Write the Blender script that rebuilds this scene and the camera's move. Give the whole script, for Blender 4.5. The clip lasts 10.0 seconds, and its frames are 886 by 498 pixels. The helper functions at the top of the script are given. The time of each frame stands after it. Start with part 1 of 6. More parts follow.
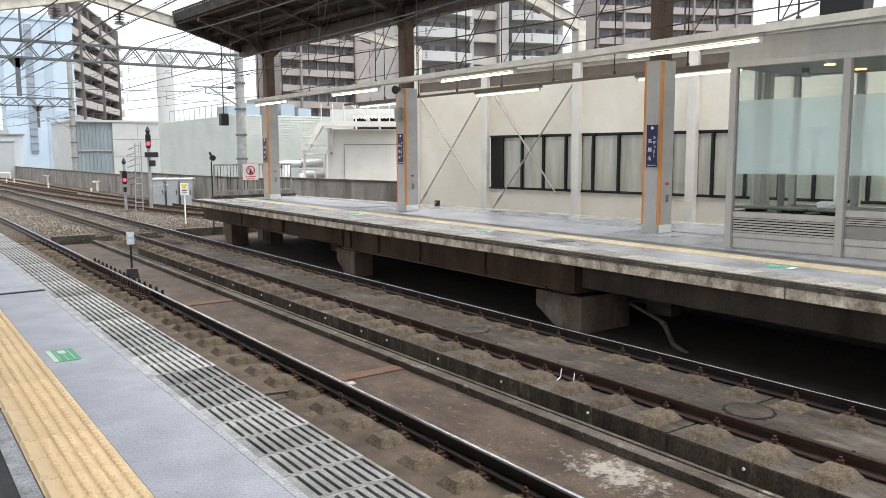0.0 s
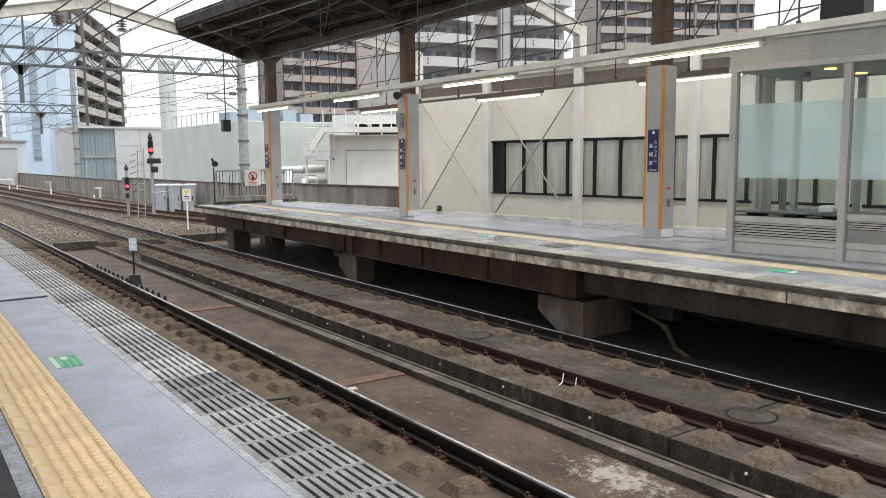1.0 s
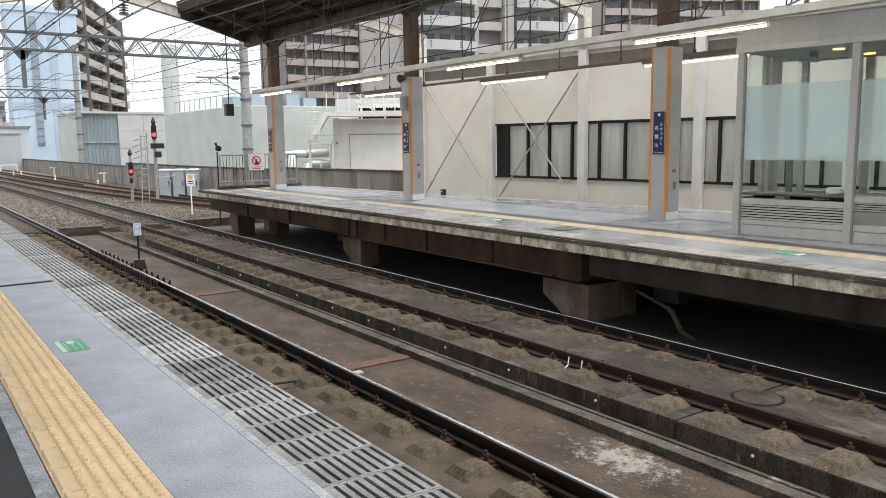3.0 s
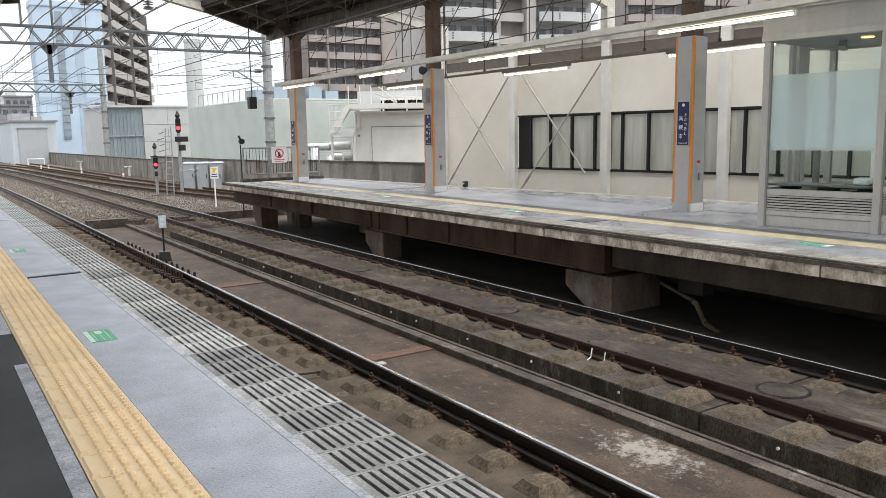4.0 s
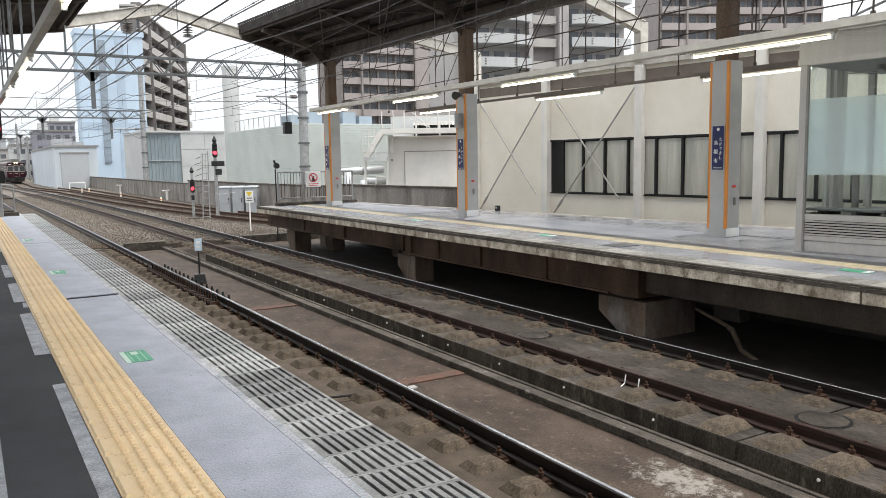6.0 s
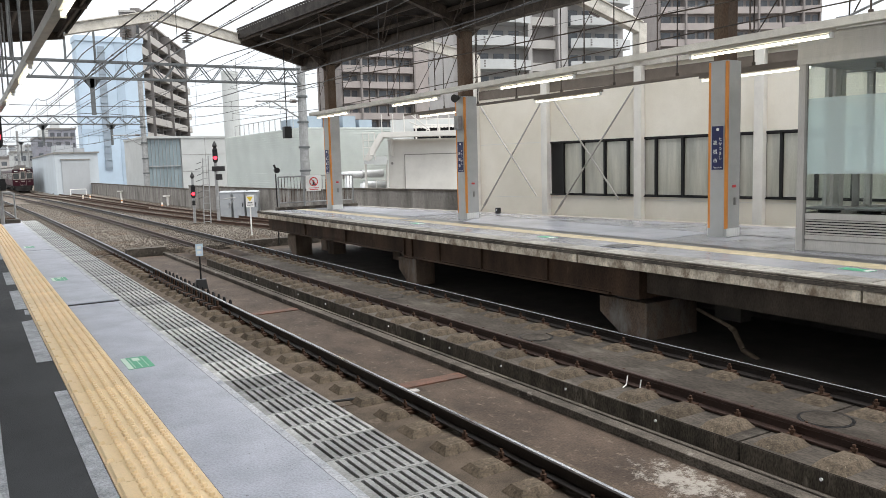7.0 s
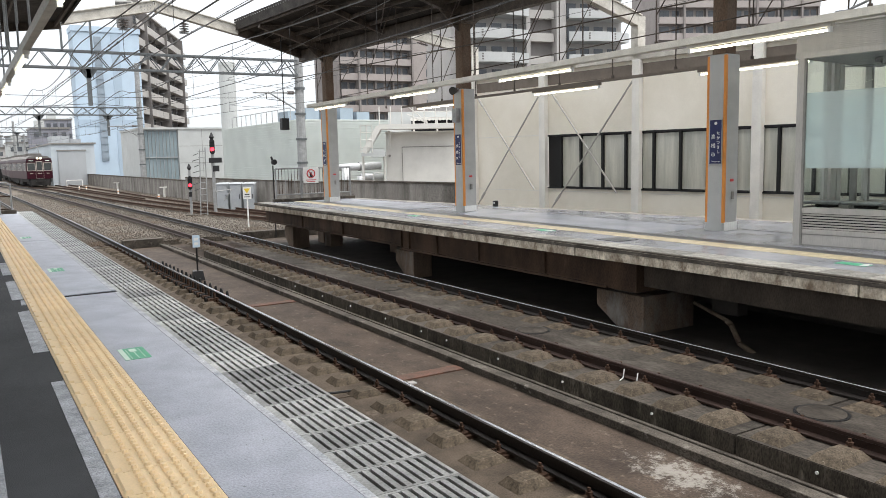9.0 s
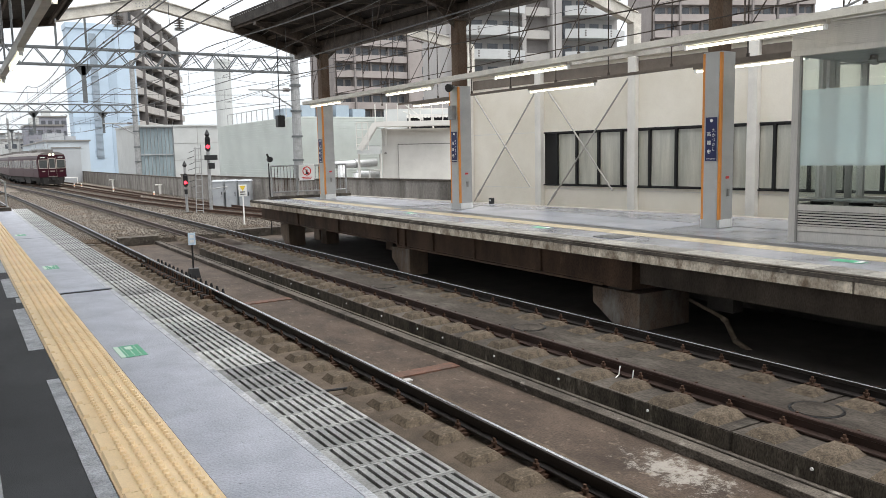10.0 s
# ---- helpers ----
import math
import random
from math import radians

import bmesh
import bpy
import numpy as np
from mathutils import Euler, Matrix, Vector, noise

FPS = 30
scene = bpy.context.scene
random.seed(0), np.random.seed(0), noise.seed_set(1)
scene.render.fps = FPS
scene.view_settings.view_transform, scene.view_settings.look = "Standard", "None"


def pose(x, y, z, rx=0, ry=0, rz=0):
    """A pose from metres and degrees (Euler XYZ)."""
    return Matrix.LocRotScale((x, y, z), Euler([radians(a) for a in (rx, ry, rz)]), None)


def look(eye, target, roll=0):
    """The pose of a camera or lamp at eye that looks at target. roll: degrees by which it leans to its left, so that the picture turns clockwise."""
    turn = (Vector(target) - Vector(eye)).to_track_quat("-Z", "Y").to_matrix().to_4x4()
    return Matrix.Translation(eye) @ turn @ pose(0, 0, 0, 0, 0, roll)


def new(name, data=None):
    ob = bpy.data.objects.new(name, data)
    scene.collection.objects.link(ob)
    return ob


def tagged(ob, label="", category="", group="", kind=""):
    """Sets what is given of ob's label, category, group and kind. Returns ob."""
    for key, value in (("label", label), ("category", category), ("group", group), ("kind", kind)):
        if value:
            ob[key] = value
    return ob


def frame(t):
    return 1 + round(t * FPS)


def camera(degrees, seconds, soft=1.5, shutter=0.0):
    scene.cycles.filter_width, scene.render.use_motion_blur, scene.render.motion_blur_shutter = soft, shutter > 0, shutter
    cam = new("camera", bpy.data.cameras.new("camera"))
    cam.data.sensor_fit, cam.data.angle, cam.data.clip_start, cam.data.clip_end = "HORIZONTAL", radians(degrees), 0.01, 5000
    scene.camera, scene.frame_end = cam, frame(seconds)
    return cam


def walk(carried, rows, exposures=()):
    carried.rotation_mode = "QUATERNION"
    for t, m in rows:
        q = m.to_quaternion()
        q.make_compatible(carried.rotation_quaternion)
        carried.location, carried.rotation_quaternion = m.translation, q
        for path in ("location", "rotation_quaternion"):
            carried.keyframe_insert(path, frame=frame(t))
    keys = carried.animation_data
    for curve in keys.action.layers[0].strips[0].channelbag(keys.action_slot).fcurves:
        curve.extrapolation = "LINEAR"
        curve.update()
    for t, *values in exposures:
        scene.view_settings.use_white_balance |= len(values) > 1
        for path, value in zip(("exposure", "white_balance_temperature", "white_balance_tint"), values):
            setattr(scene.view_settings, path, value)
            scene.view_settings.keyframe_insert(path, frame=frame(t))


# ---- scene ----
cam = camera(58.9, 10.0, soft=0.5)
PATH = [
    (0, (-1.969, -0.012, 1.582), (-0.81, 1.6, 1.337), -0.3),
    (0.5, (-1.97, -0.006, 1.576), (-0.807, 1.602, 1.33), -0.2),
    (1, (-1.97, -0.027, 1.585), (-0.815, 1.589, 1.353), -0.5),
    (1.5, (-1.971, -0.01, 1.586), (-0.828, 1.618, 1.373), -0.7),
    (2, (-1.966, -0.01, 1.573), (-0.83, 1.623, 1.365), -0.9),
    (2.5, (-1.968, 0.005, 1.572), (-0.826, 1.631, 1.342), -0.9),
    (2.7, (-1.964, 0.007, 1.573), (-0.818, 1.627, 1.323), -0.9),
    (3.8, (-1.967, 0.002, 1.552), (-0.852, 1.636, 1.256), -0.9),
    (4, (-1.974, 0.007, 1.56), (-0.878, 1.654, 1.27), -1.0),
    (4.5, (-1.979, 0.018, 1.56), (-0.92, 1.693, 1.293), -0.9),
    (5, (-1.979, 0.008, 1.556), (-0.943, 1.701, 1.306), -0.8),
    (5.5, (-1.979, 0.006, 1.558), (-0.949, 1.704, 1.318), -0.8),
    (5.7, (-1.978, 0.008, 1.556), (-0.945, 1.705, 1.321), -0.8),
    (6.8, (-1.974, 0.001, 1.56), (-0.944, 1.702, 1.344), -1.6),
    (7, (-1.972, -0.004, 1.562), (-0.941, 1.696, 1.341), -1.6),
    (7.5, (-1.972, -0.006, 1.561), (-0.938, 1.691, 1.335), -1.5),
    (8, (-1.975, 0.002, 1.562), (-0.937, 1.696, 1.334), -1.3),
    (8.5, (-1.976, 0.009, 1.56), (-0.938, 1.703, 1.327), -1.3),
    (9, (-1.975, 0.008, 1.555), (-0.939, 1.702, 1.316), -1.3),
    (9.5, (-1.976, 0.017, 1.557), (-0.935, 1.707, 1.313), -1.3),
    (10, (-1.976, 0.007, 1.555), (-0.932, 1.695, 1.309), -1.3),
]
walk(cam, [(t, look(eye, target, roll)) for t, eye, target, roll in PATH], exposures=[(0.0, 1.08), (0.5, 0.92), (10.0, 0.88)])

# ---------------------------------------------------------------- world and light
world = bpy.data.worlds.new("overcast_sky")
scene.world = world
world.use_nodes = True
wn, wl = world.node_tree.nodes, world.node_tree.links
bg = wn["Background"]
sky = wn.new("ShaderNodeTexSky")
sky.sky_type, sky.sun_disc = "NISHITA", False
sky.sun_elevation, sky.sun_rotation = radians(72), radians(142)
haze = wn.new("ShaderNodeMixRGB")
haze.inputs["Fac"].default_value = 0.93
up, rise, dome = wn.new("ShaderNodeTexCoord"), wn.new("ShaderNodeSeparateXYZ"), wn.new("ShaderNodeMixRGB")
dome.inputs["Color1"].default_value, dome.inputs["Color2"].default_value = (4.3, 4.6, 4.9, 1), (13.0, 13.1, 13.2, 1)   # overcast: horizon, zenith
wl.new(up.outputs["Generated"], rise.inputs[0])
wl.new(rise.outputs["Z"], dome.inputs["Fac"])
wl.new(dome.outputs["Color"], haze.inputs["Color2"])
wl.new(sky.outputs["Color"], haze.inputs["Color1"])
wl.new(haze.outputs["Color"], bg.inputs["Color"])
bg.inputs["Strength"].default_value = 0.115
sun = new("sun", bpy.data.lights.new("sun", "SUN"))
sun.data.energy, sun.data.angle, sun.data.color = 2.0, radians(60), (1.0, 0.96, 0.9)
sun.matrix_world = look((0, 0, 40), (-7, 9, 4))

# ---------------------------------------------------------------- materials
MATS = {}


def mat(name, color, rough=0.8, metal=0.0, scale=6.0, vary=0.25, bump=0.15, fine=60.0, tint=None, stretch=(1, 1, 1), emit=0.0, rand=0.0, spec=None, patch=None):
    """A surface with grain at two scales; tint is the colour of its stains, stretch draws them out."""
    if name in MATS:
        return MATS[name]
    m = bpy.data.materials.new(name)
    m.use_nodes = True
    n, l = m.node_tree.nodes, m.node_tree.links
    b = n["Principled BSDF"]
    b.inputs["Roughness"].default_value, b.inputs["Metallic"].default_value = rough, metal
    b.inputs["Specular IOR Level"].default_value = spec if spec is not None else (0.2 if rough > 0.62 else 0.45)
    geo = n.new("ShaderNodeTexCoord")
    mp = n.new("ShaderNodeMapping")
    mp.inputs["Scale"].default_value = stretch
    l.new(geo.outputs["Object"], mp.inputs["Vector"])
    big, small = n.new("ShaderNodeTexNoise"), n.new("ShaderNodeTexNoise")
    big.inputs["Scale"].default_value, big.inputs["Detail"].default_value, big.inputs["Roughness"].default_value = scale, 6, 0.65
    small.inputs["Scale"].default_value, small.inputs["Detail"].default_value = fine, 3
    l.new(mp.outputs["Vector"], big.inputs["Vector"])
    l.new(mp.outputs["Vector"], small.inputs["Vector"])
    ramp = n.new("ShaderNodeValToRGB")
    dark = tint or tuple(c * (1 - 0.75 * vary) for c in color)
    light = tuple(min(1, c * (1 + 0.3 * vary)) for c in color)
    ramp.color_ramp.elements[0].position, ramp.color_ramp.elements[1].position = 0.33, 0.66
    ramp.color_ramp.elements[0].color, ramp.color_ramp.elements[1].color = (*dark, 1), (*light, 1)
    l.new(big.outputs["Fac"], ramp.inputs["Fac"])
    mix = n.new("ShaderNodeMixRGB")
    mix.blend_type = "MULTIPLY"
    mix.inputs["Fac"].default_value = min(1, vary * 1.2)
    grain = n.new("ShaderNodeValToRGB")
    grain.color_ramp.elements[0].position, grain.color_ramp.elements[1].position = 0.3, 0.6
    grain.color_ramp.elements[0].color = (0.4, 0.4, 0.4, 1)
    l.new(small.outputs["Fac"], grain.inputs["Fac"])
    l.new(ramp.outputs["Color"], mix.inputs["Color1"])
    l.new(grain.outputs["Color"], mix.inputs["Color2"])
    last = mix.outputs["Color"]
    if patch:
        pc, ps, p0, p1 = patch
        spot, cut, lay = n.new("ShaderNodeTexNoise"), n.new("ShaderNodeMapRange"), n.new("ShaderNodeMixRGB")
        spot.inputs["Scale"].default_value, spot.inputs["Detail"].default_value, spot.inputs["Roughness"].default_value = ps, 8, 0.7
        cut.inputs["From Min"].default_value, cut.inputs["From Max"].default_value = p0, p1
        lay.inputs["Color2"].default_value = (*pc, 1)
        shift = n.new("ShaderNodeMapping")
        shift.inputs["Location"].default_value = (3.7, 1.9, 0.4)
        l.new(mp.outputs["Vector"], shift.inputs["Vector"])
        l.new(shift.outputs["Vector"], spot.inputs["Vector"])
        l.new(spot.outputs["Fac"], cut.inputs["Value"])
        l.new(cut.outputs["Result"], lay.inputs["Fac"])
        l.new(last, lay.inputs["Color1"])
        last = lay.outputs["Color"]
    if rand:
        info = n.new("ShaderNodeObjectInfo")
        hsv = n.new("ShaderNodeHueSaturation")
        mr = n.new("ShaderNodeMapRange")
        mr.inputs["To Min"].default_value, mr.inputs["To Max"].default_value = 1 - rand, 1 + rand
        l.new(info.outputs["Random"], mr.inputs["Value"])
        l.new(mr.outputs["Result"], hsv.inputs["Value"])
        l.new(last, hsv.inputs["Color"])
        last = hsv.outputs["Color"]
    l.new(last, b.inputs["Base Color"])
    if bump:
        bp = n.new("ShaderNodeBump")
        bp.inputs["Strength"].default_value, bp.inputs["Distance"].default_value = bump, 0.01
        l.new(small.outputs["Fac"], bp.inputs["Height"])
        l.new(bp.outputs["Normal"], b.inputs["Normal"])
    if emit:
        b.inputs["Emission Color"].default_value, b.inputs["Emission Strength"].default_value = (*color, 1), emit
    MATS[name] = m
    return m


def glass(name, color, rough, alpha):
    m = bpy.data.materials.new(name)
    m.use_nodes = True
    n, l = m.node_tree.nodes, m.node_tree.links
    out = n["Material Output"]
    gl, tr, mx, fr = n.new("ShaderNodeBsdfGlossy"), n.new("ShaderNodeBsdfTransparent"), n.new("ShaderNodeMixShader"), n.new("ShaderNodeLayerWeight")
    edge = n.new("ShaderNodeMath")
    edge.operation = "MULTIPLY"
    edge.inputs[1].default_value = 0.3
    tr.inputs["Color"].default_value = (*color, 1)
    gl.inputs["Roughness"].default_value = 0.02
    fr.inputs["Blend"].default_value = 0.3
    l.new(fr.outputs["Facing"], edge.inputs[0])
    l.new(edge.outputs[0], mx.inputs["Fac"])
    l.new(tr.outputs[0], mx.inputs[1])
    l.new(gl.outputs[0], mx.inputs[2])
    last = mx
    if alpha:
        df, tl, add = n.new("ShaderNodeBsdfDiffuse"), n.new("ShaderNodeBsdfTranslucent"), n.new("ShaderNodeMixShader")
        df.inputs["Color"].default_value = tl.inputs["Color"].default_value = (*color, 1)
        l.new(df.outputs[0], add.inputs[1])
        l.new(tl.outputs[0], add.inputs[2])
        m2 = n.new("ShaderNodeMixShader")
        m2.inputs["Fac"].default_value = alpha
        l.new(mx.outputs[0], m2.inputs[1])
        l.new(add.outputs[0], m2.inputs[2])
        last = m2
    l.new(last.outputs[0], out.inputs["Surface"])
    return m


ASPHALT = mat("dark_asphalt", (0.062, 0.065, 0.07), 0.7, scale=0.9, vary=0.4, bump=0.5, fine=160, patch=((0.1, 0.102, 0.106), 1.1, 0.56, 0.72))
WETPAINT = mat("worn_grey_paint", (0.47, 0.49, 0.525), 0.65, scale=7, vary=0.5, bump=0.9, fine=90)
BLUEGREY = mat("blue_grey_platform_paint", (0.415, 0.435, 0.5), 0.42, scale=2.4, vary=0.35, bump=0.35, fine=75, tint=(0.325, 0.343, 0.4), patch=((0.15, 0.155, 0.175), 34, 0.63, 0.67))
TACTILE = mat("yellow_tactile_tile", (0.83, 0.64, 0.39), 0.42, scale=2, vary=0.12, bump=0.06, fine=90, rand=0.05, tint=(0.7, 0.53, 0.31))
GRATING = mat("galvanised_grating", (0.47, 0.47, 0.455), 0.42, 0.4, scale=2.2, vary=0.5, bump=0.1, rand=0.3, tint=(0.24, 0.24, 0.225))
GRATEDIRT = mat("dirty_galvanised_grating", (0.3, 0.3, 0.295), 0.5, 0.4, scale=3, vary=0.6, bump=0.1, rand=0.25, tint=(0.13, 0.128, 0.12))
# joint rubber, and the black that stands in for shade in gaps
BLACK = mat("black_rubber_and_shade", (0.01, 0.01, 0.011), 0.9, vary=0.1, bump=0)
BED = mat("stained_track_bed", (0.088, 0.065, 0.05), 0.72, scale=2.2, vary=0.6, bump=0.7, fine=50, tint=(0.045, 0.033, 0.026), stretch=(1, 0.6, 1), patch=((0.17, 0.138, 0.105), 9, 0.58, 0.68))


def worn_spot(m, centre, radii, color):
    """Lays a ragged pale worn spot of its own place and size on a surface."""
    n, l = m.node_tree.nodes, m.node_tree.links
    b = n["Principled BSDF"]
    old = b.inputs["Base Color"].links[0].from_socket
    co, mp, ln = n.new("ShaderNodeTexCoord"), n.new("ShaderNodeMapping"), n.new("ShaderNodeVectorMath")
    mp.vector_type = "TEXTURE"
    mp.inputs["Location"].default_value, mp.inputs["Scale"].default_value = centre, radii
    ln.operation = "LENGTH"
    l.new(co.outputs["Object"], mp.inputs["Vector"])
    l.new(mp.outputs["Vector"], ln.inputs[0])
    noise, gap, cut, mix = n.new("ShaderNodeTexNoise"), n.new("ShaderNodeMath"), n.new("ShaderNodeMapRange"), n.new("ShaderNodeMixRGB")
    noise.inputs["Scale"].default_value, noise.inputs["Detail"].default_value, noise.inputs["Roughness"].default_value = 6.0, 12, 0.85
    l.new(co.outputs["Object"], noise.inputs["Vector"])
    gap.operation = "MULTIPLY_ADD"
    gap.inputs[1].default_value = -0.2
    l.new(ln.outputs["Value"], gap.inputs[0])
    l.new(noise.outputs["Fac"], gap.inputs[2])
    cut.inputs["From Min"].default_value, cut.inputs["From Max"].default_value, cut.inputs["To Max"].default_value = 0.4, 0.47, 0.75
    l.new(gap.outputs["Value"], cut.inputs["Value"])
    mix.inputs["Color2"].default_value = (*color, 1)
    l.new(old, mix.inputs["Color1"])
    l.new(cut.outputs["Result"], mix.inputs["Fac"])
    l.new(mix.outputs["Color"], b.inputs["Base Color"])


worn_spot(BED, (3.62, 4.9, -1.5), (0.55, 1.0, 1.0), (0.33, 0.31, 0.28))
SLAB = mat("track_slab_concrete", (0.088, 0.076, 0.064), 0.8, scale=1.8, vary=0.7, bump=0.8, fine=40, tint=(0.034, 0.029, 0.025), stretch=(1, 0.4, 1), rand=0.1, patch=((0.16, 0.145, 0.125), 1.5, 0.54, 0.72))
HUMP = mat("rusty_concrete_hump", (0.125, 0.1, 0.074), 0.9, scale=7, vary=0.6, bump=0.5, fine=55, tint=(0.06, 0.048, 0.036), rand=0.25, patch=((0.29, 0.25, 0.19), 22, 0.6, 0.7))
SLAB_A = mat("brown_track_slab_concrete", (0.118, 0.092, 0.07), 0.85, scale=1.7, vary=0.65, bump=0.6, fine=70, tint=(0.055, 0.043, 0.033), rand=0.1, patch=((0.21, 0.17, 0.13), 3.0, 0.58, 0.7))
HUMP_A = mat("brown_concrete_hump", (0.125, 0.1, 0.073), 0.9, scale=9, vary=0.6, bump=0.8, fine=50, tint=(0.055, 0.043, 0.032), rand=0.2, patch=((0.22, 0.185, 0.14), 24, 0.6, 0.7))
SLABFACE = mat("mossy_slab_side", (0.092, 0.077, 0.061), 0.85, scale=3, vary=0.8, bump=0.7, fine=50, tint=(0.034, 0.03, 0.023), stretch=(1, 1.4, 0.5), patch=((0.19, 0.17, 0.135), 3.5, 0.58, 0.7))
RAILRUST = mat("red_brown_rail_steel", (0.047, 0.026, 0.02), 0.55, 0.3, scale=4, vary=0.4, bump=0.3)
RAIL = mat("dark_rail_steel", (0.022, 0.017, 0.015), 0.5, 0.35, scale=4, vary=0.4, bump=0.3)
RAILTOP = mat("polished_rail_head", (0.6, 0.61, 0.62), 0.18, 1.0, scale=8, vary=0.15, bump=0.02, stretch=(6, 0.4, 1))
RUST = mat("rusty_fastener_steel", (0.075, 0.043, 0.029), 0.75, 0.2, scale=20, vary=0.5, bump=0.5)
REDPLATE = mat("red_brown_steel_plate", (0.15, 0.078, 0.056), 0.7, scale=4, vary=0.6, bump=0.3, tint=(0.09, 0.062, 0.05))
KERB = mat("dirty_kerb_concrete", (0.115, 0.1, 0.084), 0.85, scale=2.5, vary=0.8, bump=0.6, tint=(0.045, 0.039, 0.033), stretch=(1, 0.7, 1), patch=((0.23, 0.21, 0.185), 5.0, 0.58, 0.68))
BALLAST = mat("ballast_stone", (0.185, 0.163, 0.138), 0.9, scale=14, vary=0.75, bump=1.0, fine=22, tint=(0.06, 0.05, 0.042), patch=((0.12, 0.082, 0.055), 0.5, 0.52, 0.7))
FASCIA = mat("stained_white_fascia", (0.7, 0.63, 0.52), 0.75, scale=2.6, vary=0.55, bump=0.6, fine=34, tint=(0.2, 0.15, 0.108), stretch=(1, 1.0, 0.7), patch=((0.13, 0.088, 0.06), 3.2, 0.55, 0.66))
GIRDER = mat("brown_stained_girder", (0.105, 0.064, 0.042), 0.75, scale=1.2, vary=0.6, bump=0.3, tint=(0.042, 0.027, 0.019), stretch=(1, 1, 0.4), patch=((0.17, 0.11, 0.075), 2.0, 0.6, 0.74))
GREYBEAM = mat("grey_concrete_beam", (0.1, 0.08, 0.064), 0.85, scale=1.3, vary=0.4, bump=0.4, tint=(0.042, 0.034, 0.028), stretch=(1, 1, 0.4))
PIER = mat("pier_concrete", (0.22, 0.16, 0.118), 0.85, scale=1.4, vary=0.6, bump=0.4, tint=(0.085, 0.063, 0.048), stretch=(1, 1, 0.5), patch=((0.22, 0.205, 0.19), 1.6, 0.54, 0.7))
CONC = mat("streaked_concrete_wall", (0.29, 0.272, 0.25), 0.88, scale=1.2, vary=0.7, bump=0.4, tint=(0.13, 0.118, 0.106), stretch=(1, 1, 0.25))
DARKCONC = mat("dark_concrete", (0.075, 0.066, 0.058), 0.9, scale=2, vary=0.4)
ROOF = mat("dark_canopy_sheet", (0.05, 0.043, 0.038), 0.7, scale=3, vary=0.6, bump=0.3, tint=(0.02, 0.017, 0.015))
STEEL = mat("brown_canopy_steel", (0.11, 0.085, 0.066), 0.6, scale=3, vary=0.6, bump=0.2, tint=(0.036, 0.026, 0.02))
RUSTCOL = mat("rust_streaked_column_steel", (0.155, 0.115, 0.082), 0.65, scale=2.4, vary=0.6, bump=0.25, tint=(0.1, 0.052, 0.03), stretch=(1, 1, 0.3))
LIGHTSTEEL = mat("cream_painted_steel", (0.6, 0.575, 0.52), 0.55, scale=3, vary=0.3, bump=0.1, tint=(0.43, 0.4, 0.35))
CLAD = mat("grey_column_cladding", (0.43, 0.43, 0.415), 0.5, scale=2, vary=0.18, bump=0.06)
ORANGE = mat("orange_column_strip", (0.72, 0.27, 0.05), 0.5, scale=3, vary=0.2, bump=0.05)
WHITE = mat("white_paint", (0.8, 0.8, 0.78), 0.55, scale=2, vary=0.12, bump=0.05)
NAVY = mat("navy_sign_board", (0.012, 0.018, 0.085), 0.4, scale=5, vary=0.15, bump=0)
CREAM = mat("cream_wall_panel", (0.89, 0.84, 0.74), 0.55, scale=0.5, vary=0.12, bump=0.05, rand=0.02, tint=(0.82, 0.765, 0.65))
PILASTER = mat("pale_grey_wall_post", (0.84, 0.815, 0.76), 0.5, scale=1.6, vary=0.15, bump=0.05)
WINFRAME = mat("black_window_bar", (0.008, 0.008, 0.009), 0.6, scale=5, vary=0.2, bump=0)
WINPANE = mat("frosted_beige_pane", (0.6, 0.59, 0.51), 0.06, scale=1.1, vary=0.2, bump=0.0, stretch=(3, 3, 0.25), tint=(0.4, 0.4, 0.345), spec=0.7)
ALU = mat("brushed_aluminium", (0.46, 0.44, 0.41), 0.45, 0.25, scale=4, vary=0.15, bump=0.04, stretch=(1, 1, 0.2))
ALUDARK = mat("grey_metal_panel", (0.25, 0.24, 0.225), 0.5, 0.2, scale=4, vary=0.2, bump=0.05)
SEAT = mat("grey_bench_plastic", (0.2, 0.2, 0.2), 0.5, scale=6, vary=0.2, bump=0.05)
DUCT = mat("beige_wireway_paint", (0.6, 0.57, 0.5), 0.5, scale=3, vary=0.25, bump=0.08)
# wireway paint; also colours the painted shade under the wall coping
BROWNDUCT_SHADE = mat("brown_wireway_and_eave_shade", (0.2, 0.165, 0.135), 0.6, scale=3, vary=0.25, bump=0.08)
TUBE = mat("fluorescent_tube", (1.0, 0.95, 0.74), 0.4, vary=0, bump=0, emit=3.0)
FAREDGE = mat("worn_pale_edge_concrete", (0.4, 0.37, 0.33), 0.75, scale=2.5, vary=0.6, bump=0.6, fine=26, tint=(0.22, 0.2, 0.175), stretch=(1, 0.4, 1), patch=((0.52, 0.49, 0.44), 3.0, 0.56, 0.68))
EDGETILE = mat("worn_ridged_edge_tile", (0.42, 0.4, 0.36), 0.6, scale=2, vary=0.5, bump=0.4, fine=60, rand=0.3, tint=(0.2, 0.19, 0.175))
DOWNLIGHT = mat("amber_downlight", (1.0, 0.6, 0.15), 0.4, vary=0, bump=0, emit=2.0)
REDLAMP = mat("red_signal_lens", (1.0, 0.03, 0.05), 0.3, vary=0, bump=0, emit=2.6)
